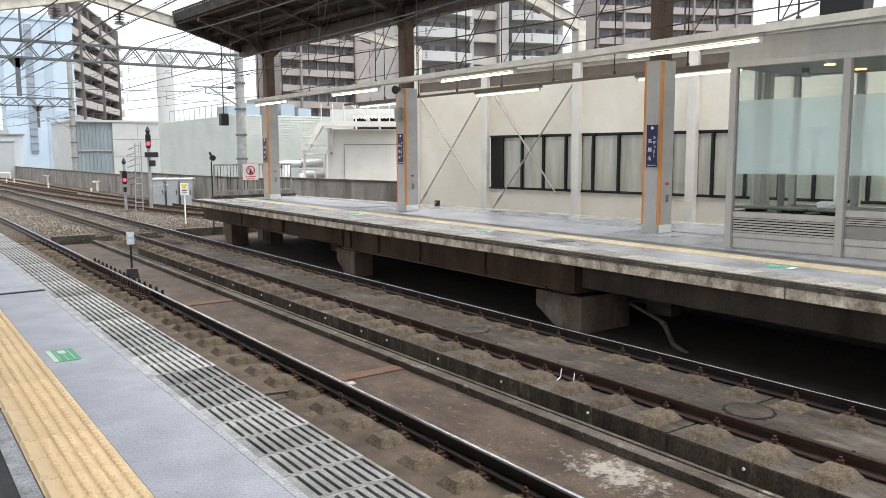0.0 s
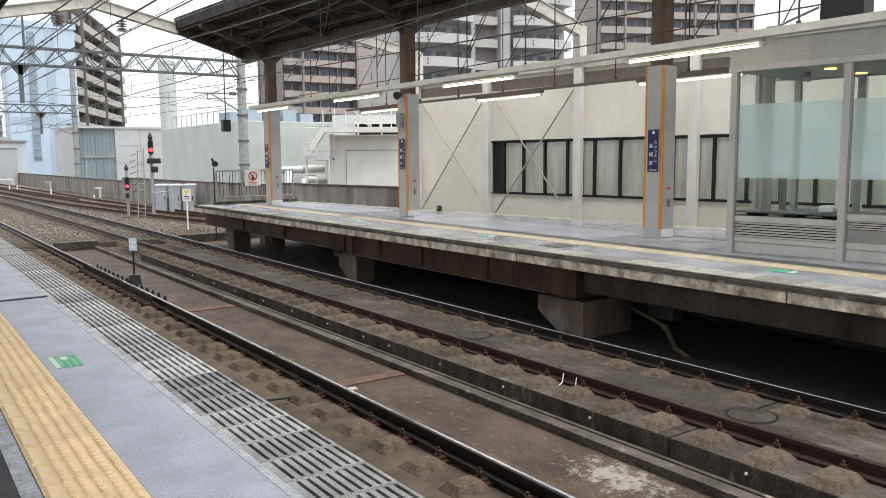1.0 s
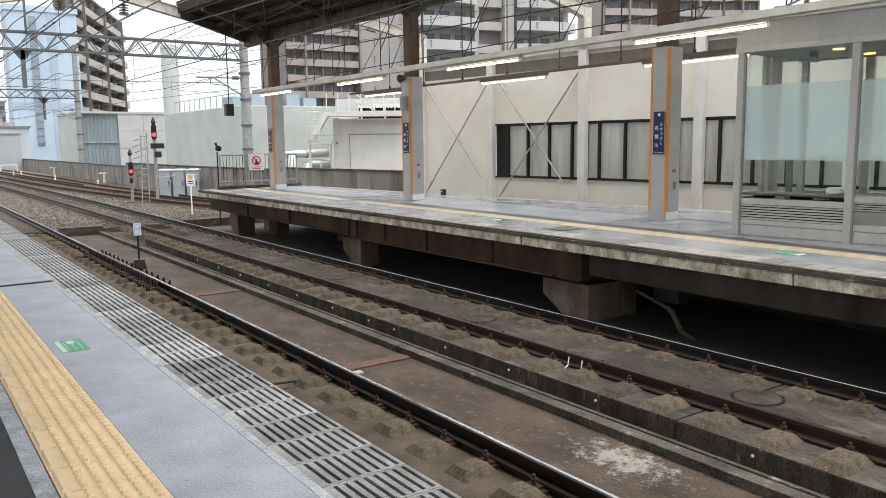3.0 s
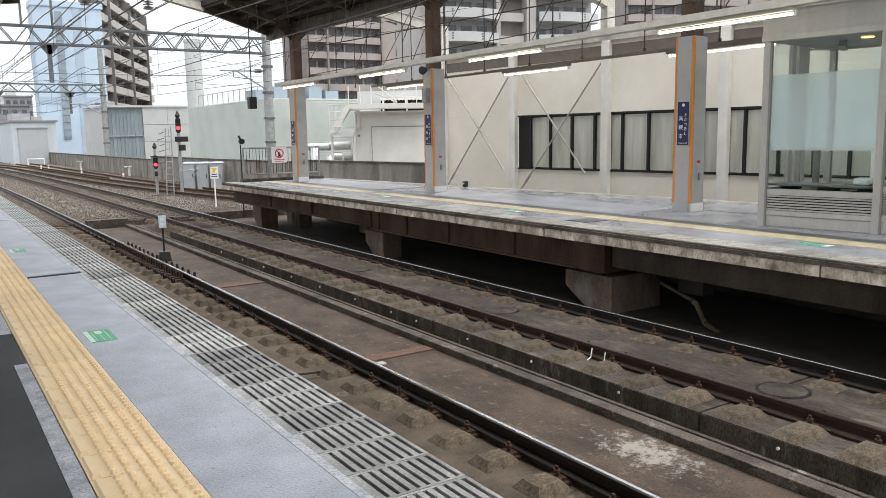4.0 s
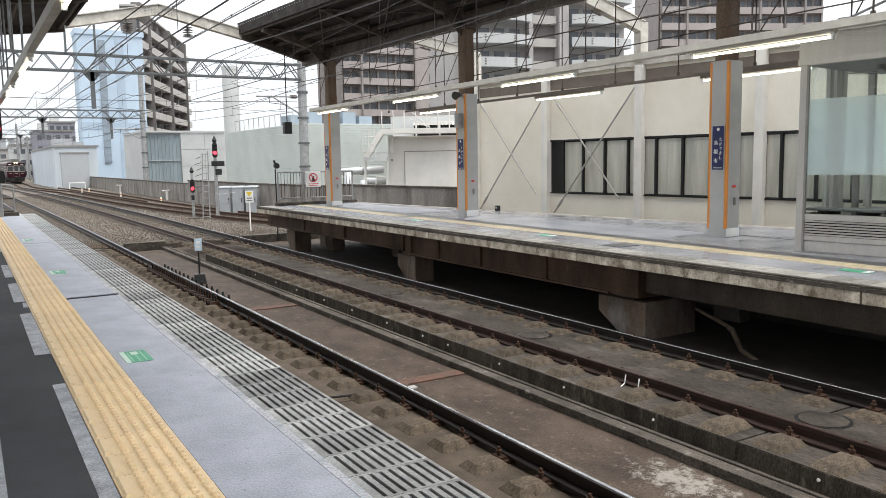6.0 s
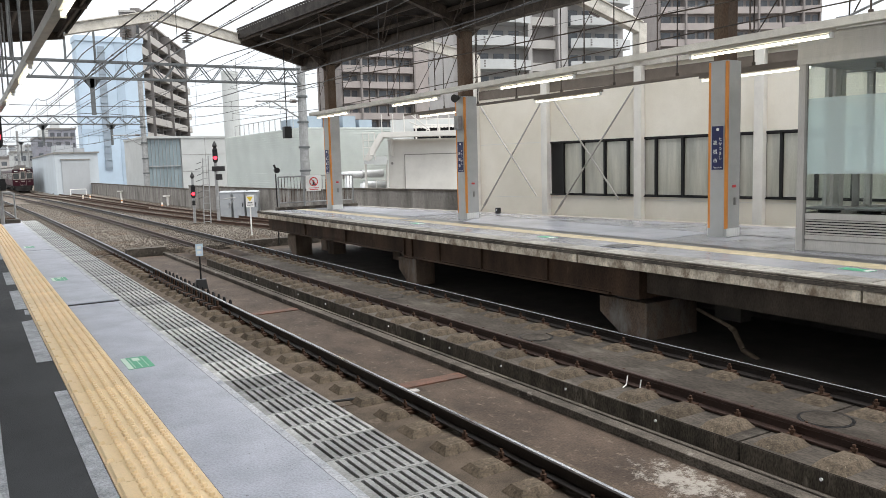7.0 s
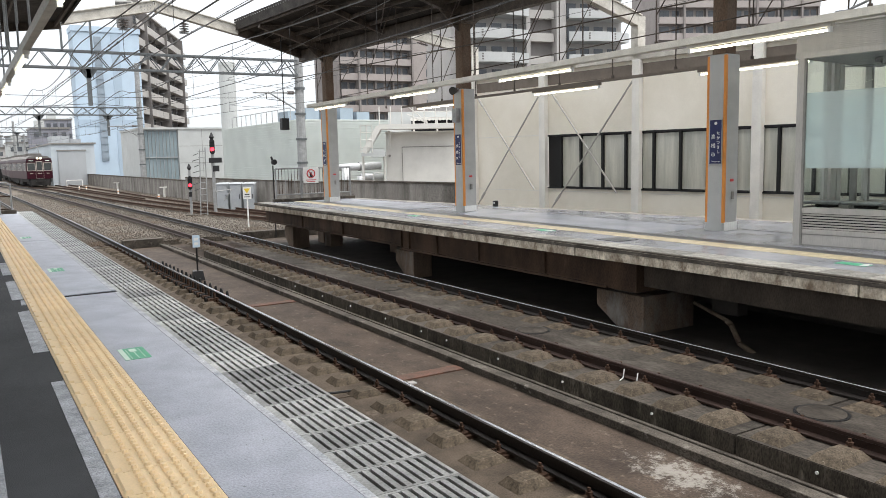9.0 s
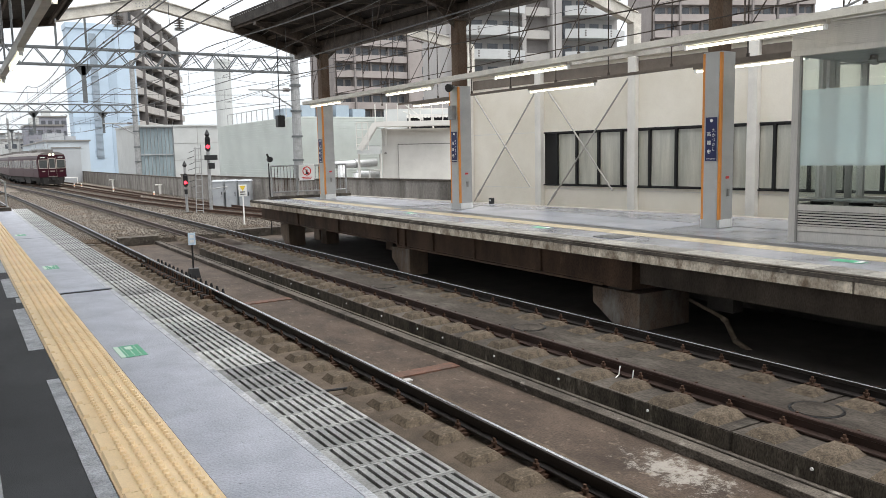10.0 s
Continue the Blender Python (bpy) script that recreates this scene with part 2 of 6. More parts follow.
HEADLAMP = mat("train_headlamp_glow", (1.0, 0.86, 0.55), 0.3, vary=0, bump=0, emit=2.2)
BLACKMETAL = mat("black_signal_metal", (0.014, 0.014, 0.015), 0.5, vary=0.2, bump=0.05)
GREYSTEEL = mat("galvanised_grey_steel", (0.36, 0.365, 0.365), 0.55, 0.35, scale=4, vary=0.35, bump=0.1)
WETDARK = mat("damp_dark_asphalt", (0.09, 0.09, 0.098), 0.3, scale=1.5, vary=0.5, bump=0.2, fine=90, tint=(0.05, 0.05, 0.055))
SILVER = mat("silver_pipe_jacket", (0.6, 0.61, 0.62), 0.4, 0.3, scale=3, vary=0.25, bump=0.05)
MARGIN = mat("pale_worn_margin", (0.56, 0.57, 0.59), 0.7, scale=5, vary=0.5, bump=0.5, fine=60, tint=(0.38, 0.4, 0.45))
FARPAINT = mat("glossy_blue_grey_platform_paint", (0.5, 0.51, 0.57), 0.22, scale=0.7, vary=0.35, bump=0.08, fine=70, tint=(0.38, 0.39, 0.44), spec=0.6)
DARKWIRE = mat("dark_wire", (0.045, 0.044, 0.044), 0.4, vary=0.1, bump=0)
CABINET = mat("grey_cabinet_paint", (0.36, 0.38, 0.4), 0.5, scale=2, vary=0.2, bump=0.05)
GREEN = mat("green_sticker", (0.09, 0.42, 0.24), 0.5, scale=12, vary=0.3, bump=0.05)
PALEGREEN = mat("pale_green_print", (0.62, 0.78, 0.66), 0.5, vary=0.15, bump=0)
YELLOWSIGN = mat("yellow_sign_print", (0.75, 0.55, 0.05), 0.5, vary=0.1, bump=0)
REDSIGN = mat("red_sign_print", (0.6, 0.05, 0.05), 0.5, vary=0.1, bump=0)
PALEBLUE = mat("pale_blue_sign", (0.55, 0.68, 0.8), 0.5, vary=0.1, bump=0)
PIPE = mat("rusty_drain_pipe", (0.17, 0.13, 0.095), 0.7, scale=8, vary=0.5, bump=0.2)
CORR = mat("white_corrugated_sheet", (0.64, 0.68, 0.65), 0.5, scale=0.6, vary=0.15, bump=0.03)
ANNEX = mat("grey_white_panel", (0.5, 0.515, 0.51), 0.65, scale=0.5, vary=0.14, bump=0.05)
TOWER = mat("pale_blue_facade", (0.46, 0.57, 0.68), 0.6, scale=0.2, vary=0.12, bump=0.03)
TOWERDARK = mat("blue_grey_facade_band", (0.38, 0.475, 0.575), 0.6, scale=0.2, vary=0.12, bump=0.03)
TOWERGREY = mat("grey_louvre_band", (0.27, 0.325, 0.38), 0.6, scale=0.5, vary=0.2, bump=0.05)
APTWALL = mat("grey_brown_apartment_tile", (0.19, 0.178, 0.172), 0.75, scale=0.4, vary=0.25, bump=0.1)
APTRAIL = mat("pale_balcony_front", (0.42, 0.405, 0.385), 0.7, scale=0.4, vary=0.15, bump=0.05)
PINKWALL = mat("mauve_apartment_tile", (0.27, 0.245, 0.235), 0.75, scale=0.5, vary=0.2, bump=0.1)
PINKRAIL = mat("mauve_balcony_front", (0.36, 0.325, 0.31), 0.75, scale=0.5, vary=0.15, bump=0.1)
PALEAPT = mat("pale_grey_apartment_wall", (0.4, 0.385, 0.375), 0.75, scale=0.4, vary=0.15, bump=0.08)
PALERAIL = mat("white_grey_balcony_front", (0.44, 0.45, 0.45), 0.6, scale=0.4, vary=0.12, bump=0.05)
APTGLASS = mat("dark_window_glass", (0.12, 0.13, 0.145), 0.12, vary=0.3, scale=0.8, bump=0)
ANNEXGLASS = mat("blue_grey_curtain_glass", (0.3, 0.37, 0.4), 0.12, vary=0.3, scale=0.5, bump=0, stretch=(1, 1, 0.2))
MAROON = mat("maroon_train_paint", (0.034, 0.005, 0.011), 0.4, scale=1, vary=0.2, bump=0.02, spec=0.15)
OFFICEWALL = mat("mauve_grey_office_wall", (0.27, 0.275, 0.315), 0.75, scale=0.3, vary=0.25, bump=0.05)
TRAINROOF = mat("silver_grey_train_roof", (0.15, 0.138, 0.13), 0.6, scale=2, vary=0.3, bump=0.05)
TRAINTRIM = mat("pale_metal_window_trim", (0.4, 0.36, 0.32), 0.4, 0.4, vary=0.15, bump=0)
TRAINGLASS = mat("train_window_glass", (0.06, 0.065, 0.065), 0.2, vary=0.3, bump=0)
UNDER = mat("black_underframe", (0.03, 0.028, 0.027), 0.8, vary=0.3, bump=0.2)
RUSTWALL = mat("rust_stained_white_wall", (0.52, 0.575, 0.62), 0.7, scale=0.3, vary=0.15, bump=0.05, tint=(0.45, 0.49, 0.52), stretch=(1, 1, 0.3), patch=((0.42, 0.36, 0.28), 0.4, 0.7, 0.85))
SHUTTER = mat("grey_roller_shutter", (0.4, 0.42, 0.44), 0.6, scale=0.5, vary=0.15, bump=0.03, stretch=(1, 1, 0.3))
GROUNDMAT = mat("town_ground", (0.2, 0.19, 0.18), 0.9, scale=0.1, vary=0.3, bump=0.2)
GANTRY = mat("dull_gantry_steel", (0.125, 0.135, 0.14), 0.6, 0.2, scale=4, vary=0.35, bump=0.1)
PLANTWHITE = mat("off_white_plant_wall", (0.66, 0.645, 0.61), 0.7, scale=0.8, vary=0.14, bump=0.05)
FARFLOOR = mat("damp_grey_platform_paint", (0.43, 0.435, 0.475), 0.2, scale=0.9, vary=0.5, bump=0.12, fine=70, tint=(0.23, 0.235, 0.262), spec=0.6)
FARTACTILE = mat("pale_worn_tactile_tile", (0.62, 0.52, 0.34), 0.5, scale=5, vary=0.3, bump=0.15, rand=0.08)
BRACE = mat("grey_brace_rod", (0.5, 0.48, 0.44), 0.5, 0.2, scale=4, vary=0.2, bump=0.05)
INSULATOR = mat("brown_insulator", (0.1, 0.075, 0.065), 0.3, vary=0.2, bump=0)
CLEAR = glass("clear_shelter_glass", (0.95, 0.975, 0.965), 0.02, 0.0)
FROST = glass("frosted_shelter_glass", (0.86, 0.93, 0.925), 0.26, 0.36)


# ---------------------------------------------------------------- mesh helpers
class Mesh:
    """Gathers boxes, tubes and prisms into one mesh."""

    def __init__(self):
        self.v, self.f = [], []

    def add(self, vs, fs):
        k = len(self.v)
        self.v += [tuple(p) for p in vs]
        self.f += [tuple(i + k for i in q) for q in fs]
        return self

    def box(self, x0, x1, y0, y1, z0, z1, m=None):
        vs = [Vector((x, y, z)) for z in (z0, z1) for y in (y0, y1) for x in (x0, x1)]
        if m is not None:
            vs = [m @ p for p in vs]
        return self.add(vs, [(0, 2, 3, 1), (4, 5, 7, 6), (0, 1, 5, 4), (2, 6, 7, 3), (0, 4, 6, 2), (1, 3, 7, 5)])

    def frustum(self, x0, x1, y0, y1, z0, z1, ix, iy, m=None):
        vs = [Vector(p) for p in ((x0, y0, z0), (x1, y0, z0), (x1, y1, z0), (x0, y1, z0), (x0 + ix, y0 + iy, z1), (x1 - ix, y0 + iy, z1), (x1 - ix, y1 - iy, z1), (x0 + ix, y1 - iy, z1))]
        if m is not None:
            vs = [m @ p for p in vs]
        return self.add(vs, [(3, 2, 1, 0), (4, 5, 6, 7), (0, 1, 5, 4), (1, 2, 6, 5), (2, 3, 7, 6), (3, 0, 4, 7)])

    def tube(self, a, b, r, n=8, r2=None):
        a, b = Vector(a), Vector(b)
        q = (b - a).to_track_quat("Z", "Y").to_matrix()
        vs = []
        for p, rr in ((a, r), (b, r if r2 is None else r2)):
            vs += [p + q @ Vector((rr * math.cos(6.28319 * i / n), rr * math.sin(6.28319 * i / n), 0)) for i in range(n)]
        fs = [(i, (i + 1) % n, n + (i + 1) % n, n + i) for i in range(n)] + [tuple(range(n))[::-1], tuple(range(n, 2 * n))]
        return self.add(vs, fs)

    def beam(self, a, b, w, h):
        """A bar of width w (level) and height h from a to b."""
        a, b = Vector(a), Vector(b)
        d = (b - a).normalized()
        side = d.cross(Vector((0, 0, 1)))
        side = side.normalized() if side.length > 1e-4 else Vector((1, 0, 0))
        up = side.cross(d)
        vs = [p + side * (sx * w / 2) + up * (sz * h / 2) for p in (a, b) for sx, sz in ((-1, -1), (1, -1), (1, 1), (-1, 1))]
        return self.add(vs, [(0, 1, 2, 3)[::-1], (4, 5, 6, 7), (0, 1, 5, 4), (1, 2, 6, 5), (2, 3, 7, 6), (3, 0, 4, 7)])

    def sweep(self, profile, path):
        """Draws an (across, up) profile along a level path of (x, y, z) points."""
        k, vs, fs = len(profile), [], []
        for i, p in enumerate(path):
            a, b = Vector(path[max(0, i - 1)]), Vector(path[min(len(path) - 1, i + 1)])
            d = (b - a).normalized()
            side = Vector((d.y, -d.x, 0)).normalized()
            vs += [Vector(p) + side * s + Vector((0, 0, u)) for s, u in profile]
        for i in range(len(path) - 1):
            fs += [(i * k + j, i * k + (j + 1) % k, (i + 1) * k + (j + 1) % k, (i + 1) * k + j) for j in range(k)]
        fs += [tuple(range(k))[::-1], tuple(range((len(path) - 1) * k, len(path) * k))]
        return self.add(vs, fs)

    def poly(self, pts, z0, z1):
        k = len(pts)
        vs = [(x, y, z0) for x, y in pts] + [(x, y, z1) for x, y in pts]
        return self.add(vs, [tuple(range(k))[::-1], tuple(range(k, 2 * k))] + [(i, (i + 1) % k, k + (i + 1) % k, k + i) for i in range(k)])

    def weld(self):
        """Joins corners that lie on one another, so that a row of faces is one sheet."""
        seen, remap, keep = {}, [], []
        for p in self.v:
            k = tuple(round(c, 4) for c in p)
            if k not in seen:
                seen[k] = len(keep)
                keep.append(p)
            remap.append(seen[k])
        self.v, self.f = keep, [tuple(remap[i] for i in q) for q in self.f]
        return self

    def data(self, name, material, smooth=False):
        me = bpy.data.meshes.new(name)
        me.from_pydata(self.v, [], self.f)
        me.update()
        bm = bmesh.new()
        bm.from_mesh(me)
        bmesh.ops.recalc_face_normals(bm, faces=bm.faces)
        bm.to_mesh(me)
        bm.free()
        me.materials.append(material)
        if smooth:
            for p in me.polygons:
                p.use_smooth = True
        return me


def part(name, mesh, material, parent=None, label="", bevel=0.0, smooth=False):
    """Links a Mesh (or ready mesh data) as one object, under a thing where parent is given."""
    ob = new(name, mesh.data(name, material, smooth) if isinstance(mesh, Mesh) else mesh)
    ob.parent = parent
    if label:
        tagged(ob, label)
    if bevel:
        mod = ob.modifiers.new("edge", "BEVEL")
        mod.width, mod.segments, mod.limit_method = bevel, 2, "ANGLE"
    return ob


def thing(name, label, category, group="", kind="", m=None):
    ob = new(name)
    ob.empty_display_size = 0.2
    if m is not None:
        ob.matrix_world = m
    return tagged(ob, label, category, group, kind)


def setting(name, mesh, material, label, category, bevel=0.0):
    return tagged(part(name, mesh, material, None, "", bevel), label, category, kind="structure")


def writing(text, size, material, parent, m, name="lettering", spread=1.0):
    cu = bpy.data.curves.new(name, "FONT")
    cu.body, cu.size, cu.extrude = text, size, 0.001
    cu.space_line = spread
    cu.align_x, cu.align_y = "CENTER", "CENTER"
    cu.materials.append(material)
    ob = new(name, cu)
    ob.parent, ob.matrix_local = parent, m
    return ob

# ---------------------------------------------------------------- the plan
RT = -1.12                      # top of rail, below the platforms' surface
BEDZ = -1.50                    # track bed
RAILS = (0.83, 2.33, 4.97, 6.44)
PITCH = 0.64                    # rail fastenings


def bend(y, radius):
    """How far the running lines have swung aside at y."""
    return -max(0.0, y - 30) ** 2 / (2 * radius)


def far_edge(y):
    return 14.1 - 0.1228 * y


def line_pts(x, radius, y0, y1, z, step=4.0):
    n = int((y1 - y0) / step)
    return [(x + bend(y0 + (y1 - y0) * i / n, radius), y0 + (y1 - y0) * i / n, z) for i in range(n + 1)]


SIDING = [(16.6, -8), (15.6, 4), (14.6, 14), (12.9, 24), (11.2, 32), (9.9, 40), (8.9, 50), (8.2, 60), (7.7, 75), (7.25, 93), (5.95, 104), (5.2, 116), (5.6, 130), (5.85, 150), (5.5, 175), (4.6, 210), (2, 270), (-3, 360)]


def siding(y):
    for (xa, ya), (xb, yb) in zip(SIDING, SIDING[1:]):
        if y <= yb:
            return xa + (xb - xa) * (y - ya) / (yb - ya)
    return SIDING[-1][0]


def siding_smooth(y):
    return sum(siding(y + d) for d in (-5, -3.5, -2, 0, 2, 3.5, 5)) / 7


# ---------------------------------------------------------------- ground and track bed
setting("ground", Mesh().box(-900, 900, -400, 2500, -1.9, -1.7), GROUNDMAT, "grey town ground stretching to the horizon", "ground")
bed = setting("track_bed", Mesh().box(-0.05, 20, -16, 29.6, -1.7, BEDZ), BED, "brown stained concrete bed between the tracks", "track bed")
setting("viaduct_deck", Mesh().box(-14, 60, 29.6, 260, -1.75, -1.345), BALLAST, "ballasted deck of the railway beyond the platforms", "track bed")
setting("end_kerb", Mesh().box(2.75, 4.1, 29.2, 29.6, BEDZ, -1.2).box(7.0, 12.4, 29.2, 29.6, BEDZ, -1.2).box(0, 2.0, 29.2, 29.6, BEDZ, -1.36), KERB, "low concrete kerb that holds back the ballast", "kerb", 0.01)

# rails
RAILPROF = [(-0.065, -0.155), (0.065, -0.155), (0.065, -0.135), (0.012, -0.115), (0.012, -0.045), (0.034, -0.035), (0.034, -0.002), (-0.034, -0.002), (-0.034, -0.035), (-0.012, -0.045), (-0.012, -0.115), (-0.065, -0.135)]
HEADPROF = [(-0.031, -0.002), (0.031, -0.002), (0.027, 0.003), (-0.027, 0.003)]
for k, x in enumerate(RAILS):
    r = (1900, 1900, 1350, 1350)[k]
    rail = thing("rail", "long rusty steel rail with a polished running surface", "rail", "running rails", "structure")
    pts = line_pts(x, r, -14, 220, RT)
    part("rail_body", Mesh().sweep(RAILPROF, pts), RAILRUST if k == 2 else RAIL, rail)
    part("rail_head", Mesh().sweep([(s * (0.62 if k < 2 else 0.9 if k == 2 else 0.45) + (0.006 if k < 2 else 0), u) for s, u in HEADPROF], pts), RAILTOP if k != 2 else RAILRUST, rail)
for off in (-0.75, 0.75):
    rail = thing("rail", "rusty red-brown steel rail of the platform loop", "rail", "loop rails", "structure")
    pts = [(siding_smooth(y) + off, y, RT - 0.02) for y in range(-6, 220, 3)]
    part("rail_body", Mesh().sweep(RAILPROF, pts), RUST, rail)
    part("rail_head", Mesh().sweep(HEADPROF, pts), RUST, rail)
for pts in ([(9.9, 118), (10.4, 96), (10.6, 76), (10.7, 60), (11.2, 48), (12.0, 36)], [(8.3, 118), (8.9, 96), (9.3, 76), (9.8, 62)]):
    rail = thing("rail", "rusty red-brown siding rail in ballast", "rail", "loop rails", "structure")
    part("rail_body", Mesh().sweep(RAILPROF, [(x, y, RT - 0.06) for x, y in pts]), RUST, rail)

# kerb strip, gutter and slab of the far running line
setting("gutter_kerb", Mesh().box(3.96, 4.12, -14, 29.2, BEDZ, -1.40).box(4.22, 4.27, -14, 29.2, BEDZ, -1.43), KERB, "narrow stained concrete kerb beside the drain channel", "kerb", 0.008)
setting("bed_ridge", Mesh().box(2.62, 3.0, -14, 29.2, BEDZ, -1.485), SLAB_A, "faint raised strip of dirty concrete along the rail", "track bed")

slab_far = thing("track_slab", "grey-brown concrete slab track carrying two rails", "track slab", kind="structure")
slab_near = thing("track_slab", "brown stained concrete slab track beside the platform", "track slab", kind="structure")
block = Mesh().box(4.42, 6.95, -2.485, 2.485, BEDZ, -1.29).data("slab_segment", SLAB)
face = Mesh().box(4.414, 4.419, -2.48, 2.48, BEDZ + 0.004, -1.3).data("slab_face", SLABFACE)
block_a = Mesh().box(0.25, 2.62, -2.485, 2.485, BEDZ, -1.33).data("slab_segment", SLAB_A)
for i in range(-3, 6):
    for dat, th, y in ((block, slab_far, 7.45 + 5.0 * i), (block_a, slab_near, 6.0 + 5.0 * i)):
        if -16 < y < 27.2:
            seg = part("slab_segment", dat, SLAB, th)
            seg.location = (0, y, 0)
            if th is slab_far:
                part("slab_face", face, SLABFACE, seg, "dark mossy side of the slab")
hump_b = Mesh().frustum(-0.28, 0.16, -0.165, 0.165, 0, 0.075, 0.06, 0.06).frustum(-0.22, 0.1, -0.105, 0.105, 0.075, 0.1, 0.1, 0.06).data("hump", HUMP)
hump_a = Mesh().frustum(-0.22, 0.15, -0.17, 0.17, 0, 0.075, 0.065, 0.07).data("hump", HUMP_A)
hump_c = Mesh().frustum(-0.19, 0.15, -0.18, 0.18, 0, 0.05, 0.07, 0.08).data("hump", HUMP_A)
fast = Mesh().box(-0.15, 0.15, -0.09, 0.09, 0.0, 0.03)
for s in (-1, 1):
    fast.box(s * 0.045 if s > 0 else -0.135, 0.135 if s > 0 else -0.045, -0.055, 0.055, 0.03, 0.05)
    fast.tube((s * 0.105, 0, 0.05), (s * 0.105, 0, 0.125), 0.014, 6).tube((s * 0.105, 0, 0.075), (s * 0.105, 0, 0.098), 0.028, 6)
fast = fast.data("fastener", RUST)
for i in range(-8, 38):
    for k, x in enumerate(RAILS):
        y = 4.65 + PITCH * i + (0.02 if k > 1 else 0)
        if y > 29:
            continue
        th, z = (slab_near, -1.33) if k < 2 else (slab_far, -1.29)
        fs = part("fastener", fast, RUST, th)
        fs.location, fs.scale = (x, y, z), (1.1, 1.25, 1.2)
        h = part("hump", hump_a if k < 2 else hump_b if k == 2 else hump_c, HUMP, th)
        h.location = (x - (0.26 if k < 2 else 0.24), y - 0.02, z)
        h.scale = (1 + 0.1 * random.uniform(-1, 1), 1 + 0.12 * random.uniform(-1, 1), 1 + 0.15 * random.uniform(-1, 1))

# sleepers in the ballast beyond
sl = Mesh().box(-1.2, 1.2, -0.12, 0.12, -0.3, -0.16).data("sleeper", SLAB)
for cx, r in ((1.58, 1900), (5.705, 1350)):
    tr = thing("sleeper_track", "row of grey concrete sleepers in ballast", "sleepers", "sleepers", "structure")
    for i in range(90):
        y = 30 + 0.7 * i
        part("sleeper", sl, SLAB, tr).location = (cx + bend(y, r), y, RT - 0.055)
tr = thing("sleeper_track", "row of rusty sleepers under the platform loop", "sleepers", "sleepers", "structure")
for i in range(80):
    y = 30 + 0.75 * i
    part("sleeper", sl, SLAB, tr).location = (siding_smooth(y), y, RT - 0.055)

# loose ballast
stones = Mesh()
rs = random.Random(4)
for i in range(34000):
    y = 29.6 + 55 * rs.random() ** 1.7
    x = rs.uniform(-0.6, 13)
    z = -1.34 + 0.04 * rs.random()
    w = rs.uniform(0.02, 0.042)
    o = [Vector((x + rs.uniform(.6, 1) * w * dx, y + rs.uniform(.6, 1) * w * dy, z + rs.uniform(.5, 1) * w * dz)) for dx, dy, dz in ((1, 0, 0), (0, 1, 0), (-1, 0, 0), (0, -1, 0), (0, 0, 1), (0, 0, -1))]
    stones.add(o, [(0, 1, 4), (1, 2, 4), (2, 3, 4), (3, 0, 4), (1, 0, 5), (2, 1, 5), (3, 2, 5), (0, 3, 5)])
tagged(part("ballast_stones", stones, BALLAST), "loose brown-grey crushed ballast stones round the sleepers", "ballast", kind="stuff")

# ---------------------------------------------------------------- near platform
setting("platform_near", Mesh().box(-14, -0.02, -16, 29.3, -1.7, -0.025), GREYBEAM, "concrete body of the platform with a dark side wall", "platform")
setting("platform_asphalt", Mesh().box(-14, -1.449, -16, 29.3, -0.025, 0.0), ASPHALT, "dark worn asphalt platform surface", "platform")
setting("platform_paint", Mesh().box(-1.03, -0.457, -16, 10.03, -0.025, 0.0).box(-1.03, -0.457, 10.18, 17.85, -0.025, 0.0).box(-1.03, -0.457, 17.92, 29.3, -0.025, 0.0), BLUEGREY, "smooth blue-grey painted strip of platform with expansion joints", "platform")
setting("joint_filler", Mesh().box(-1.03, -0.457, 10.03, 10.18, -0.025, -0.008).box(-1.03, -0.457, 17.85, 17.92, -0.025, -0.008), BLACK, "black rubber expansion joint in the platform", "joint")
for k, (y0, y1, x0) in enumerate(((-6, 6.13, -1.545), (7.2, 9.36, -1.57), (9.75, 10.1, -1.5), (10.2, 11.9, -1.57), (12.6, 14.2, -1.56), (16.5, 19.5, -1.56))):
    setting("worn_strip", Mesh().poly([(x0, y0), (-1.452, y0), (-1.452, y1), (x0 + 0.01, y1 - 0.05 * (k % 2))], 0.0, 0.004), WETPAINT, "strip of rough bare grey concrete beside the tactile paving", "platform")
setting("worn_walkway", Mesh().poly([(-2.35, -6), (-1.93, -6), (-1.9, 5.0), (-1.86, 8.2), (-2.0, 8.2), (-2.3, 5)], 0.0, 0.003), WETPAINT, "scuffed lighter patch of the asphalt platform", "platform")

tile = Mesh().box(-1.445, -1.034, -0.1555, 0.1555, -0.025, 0.002).frustum(-1.432, -1.392, -0.138, 0.138, 0.002, 0.018, 0.006, 0.012)
for i in range(5):
    for j in range(5):
        cx, cy, v = -1.332 + 0.0655 * i, -0.125 + 0.0625 * j, []
        v = [(cx + 0.0195 * math.cos(a * 1.0472), cy + 0.0195 * math.sin(a * 1.0472), 0.002) for a in range(6)] + [(cx + 0.0145 * math.cos(a * 1.0472), cy + 0.0145 * math.sin(a * 1.0472), 0.019) for a in range(6)]
        tile.add(v, [(a, (a + 1) % 6, 6 + (a + 1) % 6, 6 + a) for a in range(6)] + [tuple(range(6, 12))])
tile = tile.data("tile", TACTILE)
paving = thing("tactile_paving", "yellow tactile paving tiles with raised dots and an inner bar", "tactile paving", kind="structure")
for i in range(-60, 80):
    part("tile", tile, TACTILE, paving).location = (0, 3.937 + 0.3175 * i, 0)

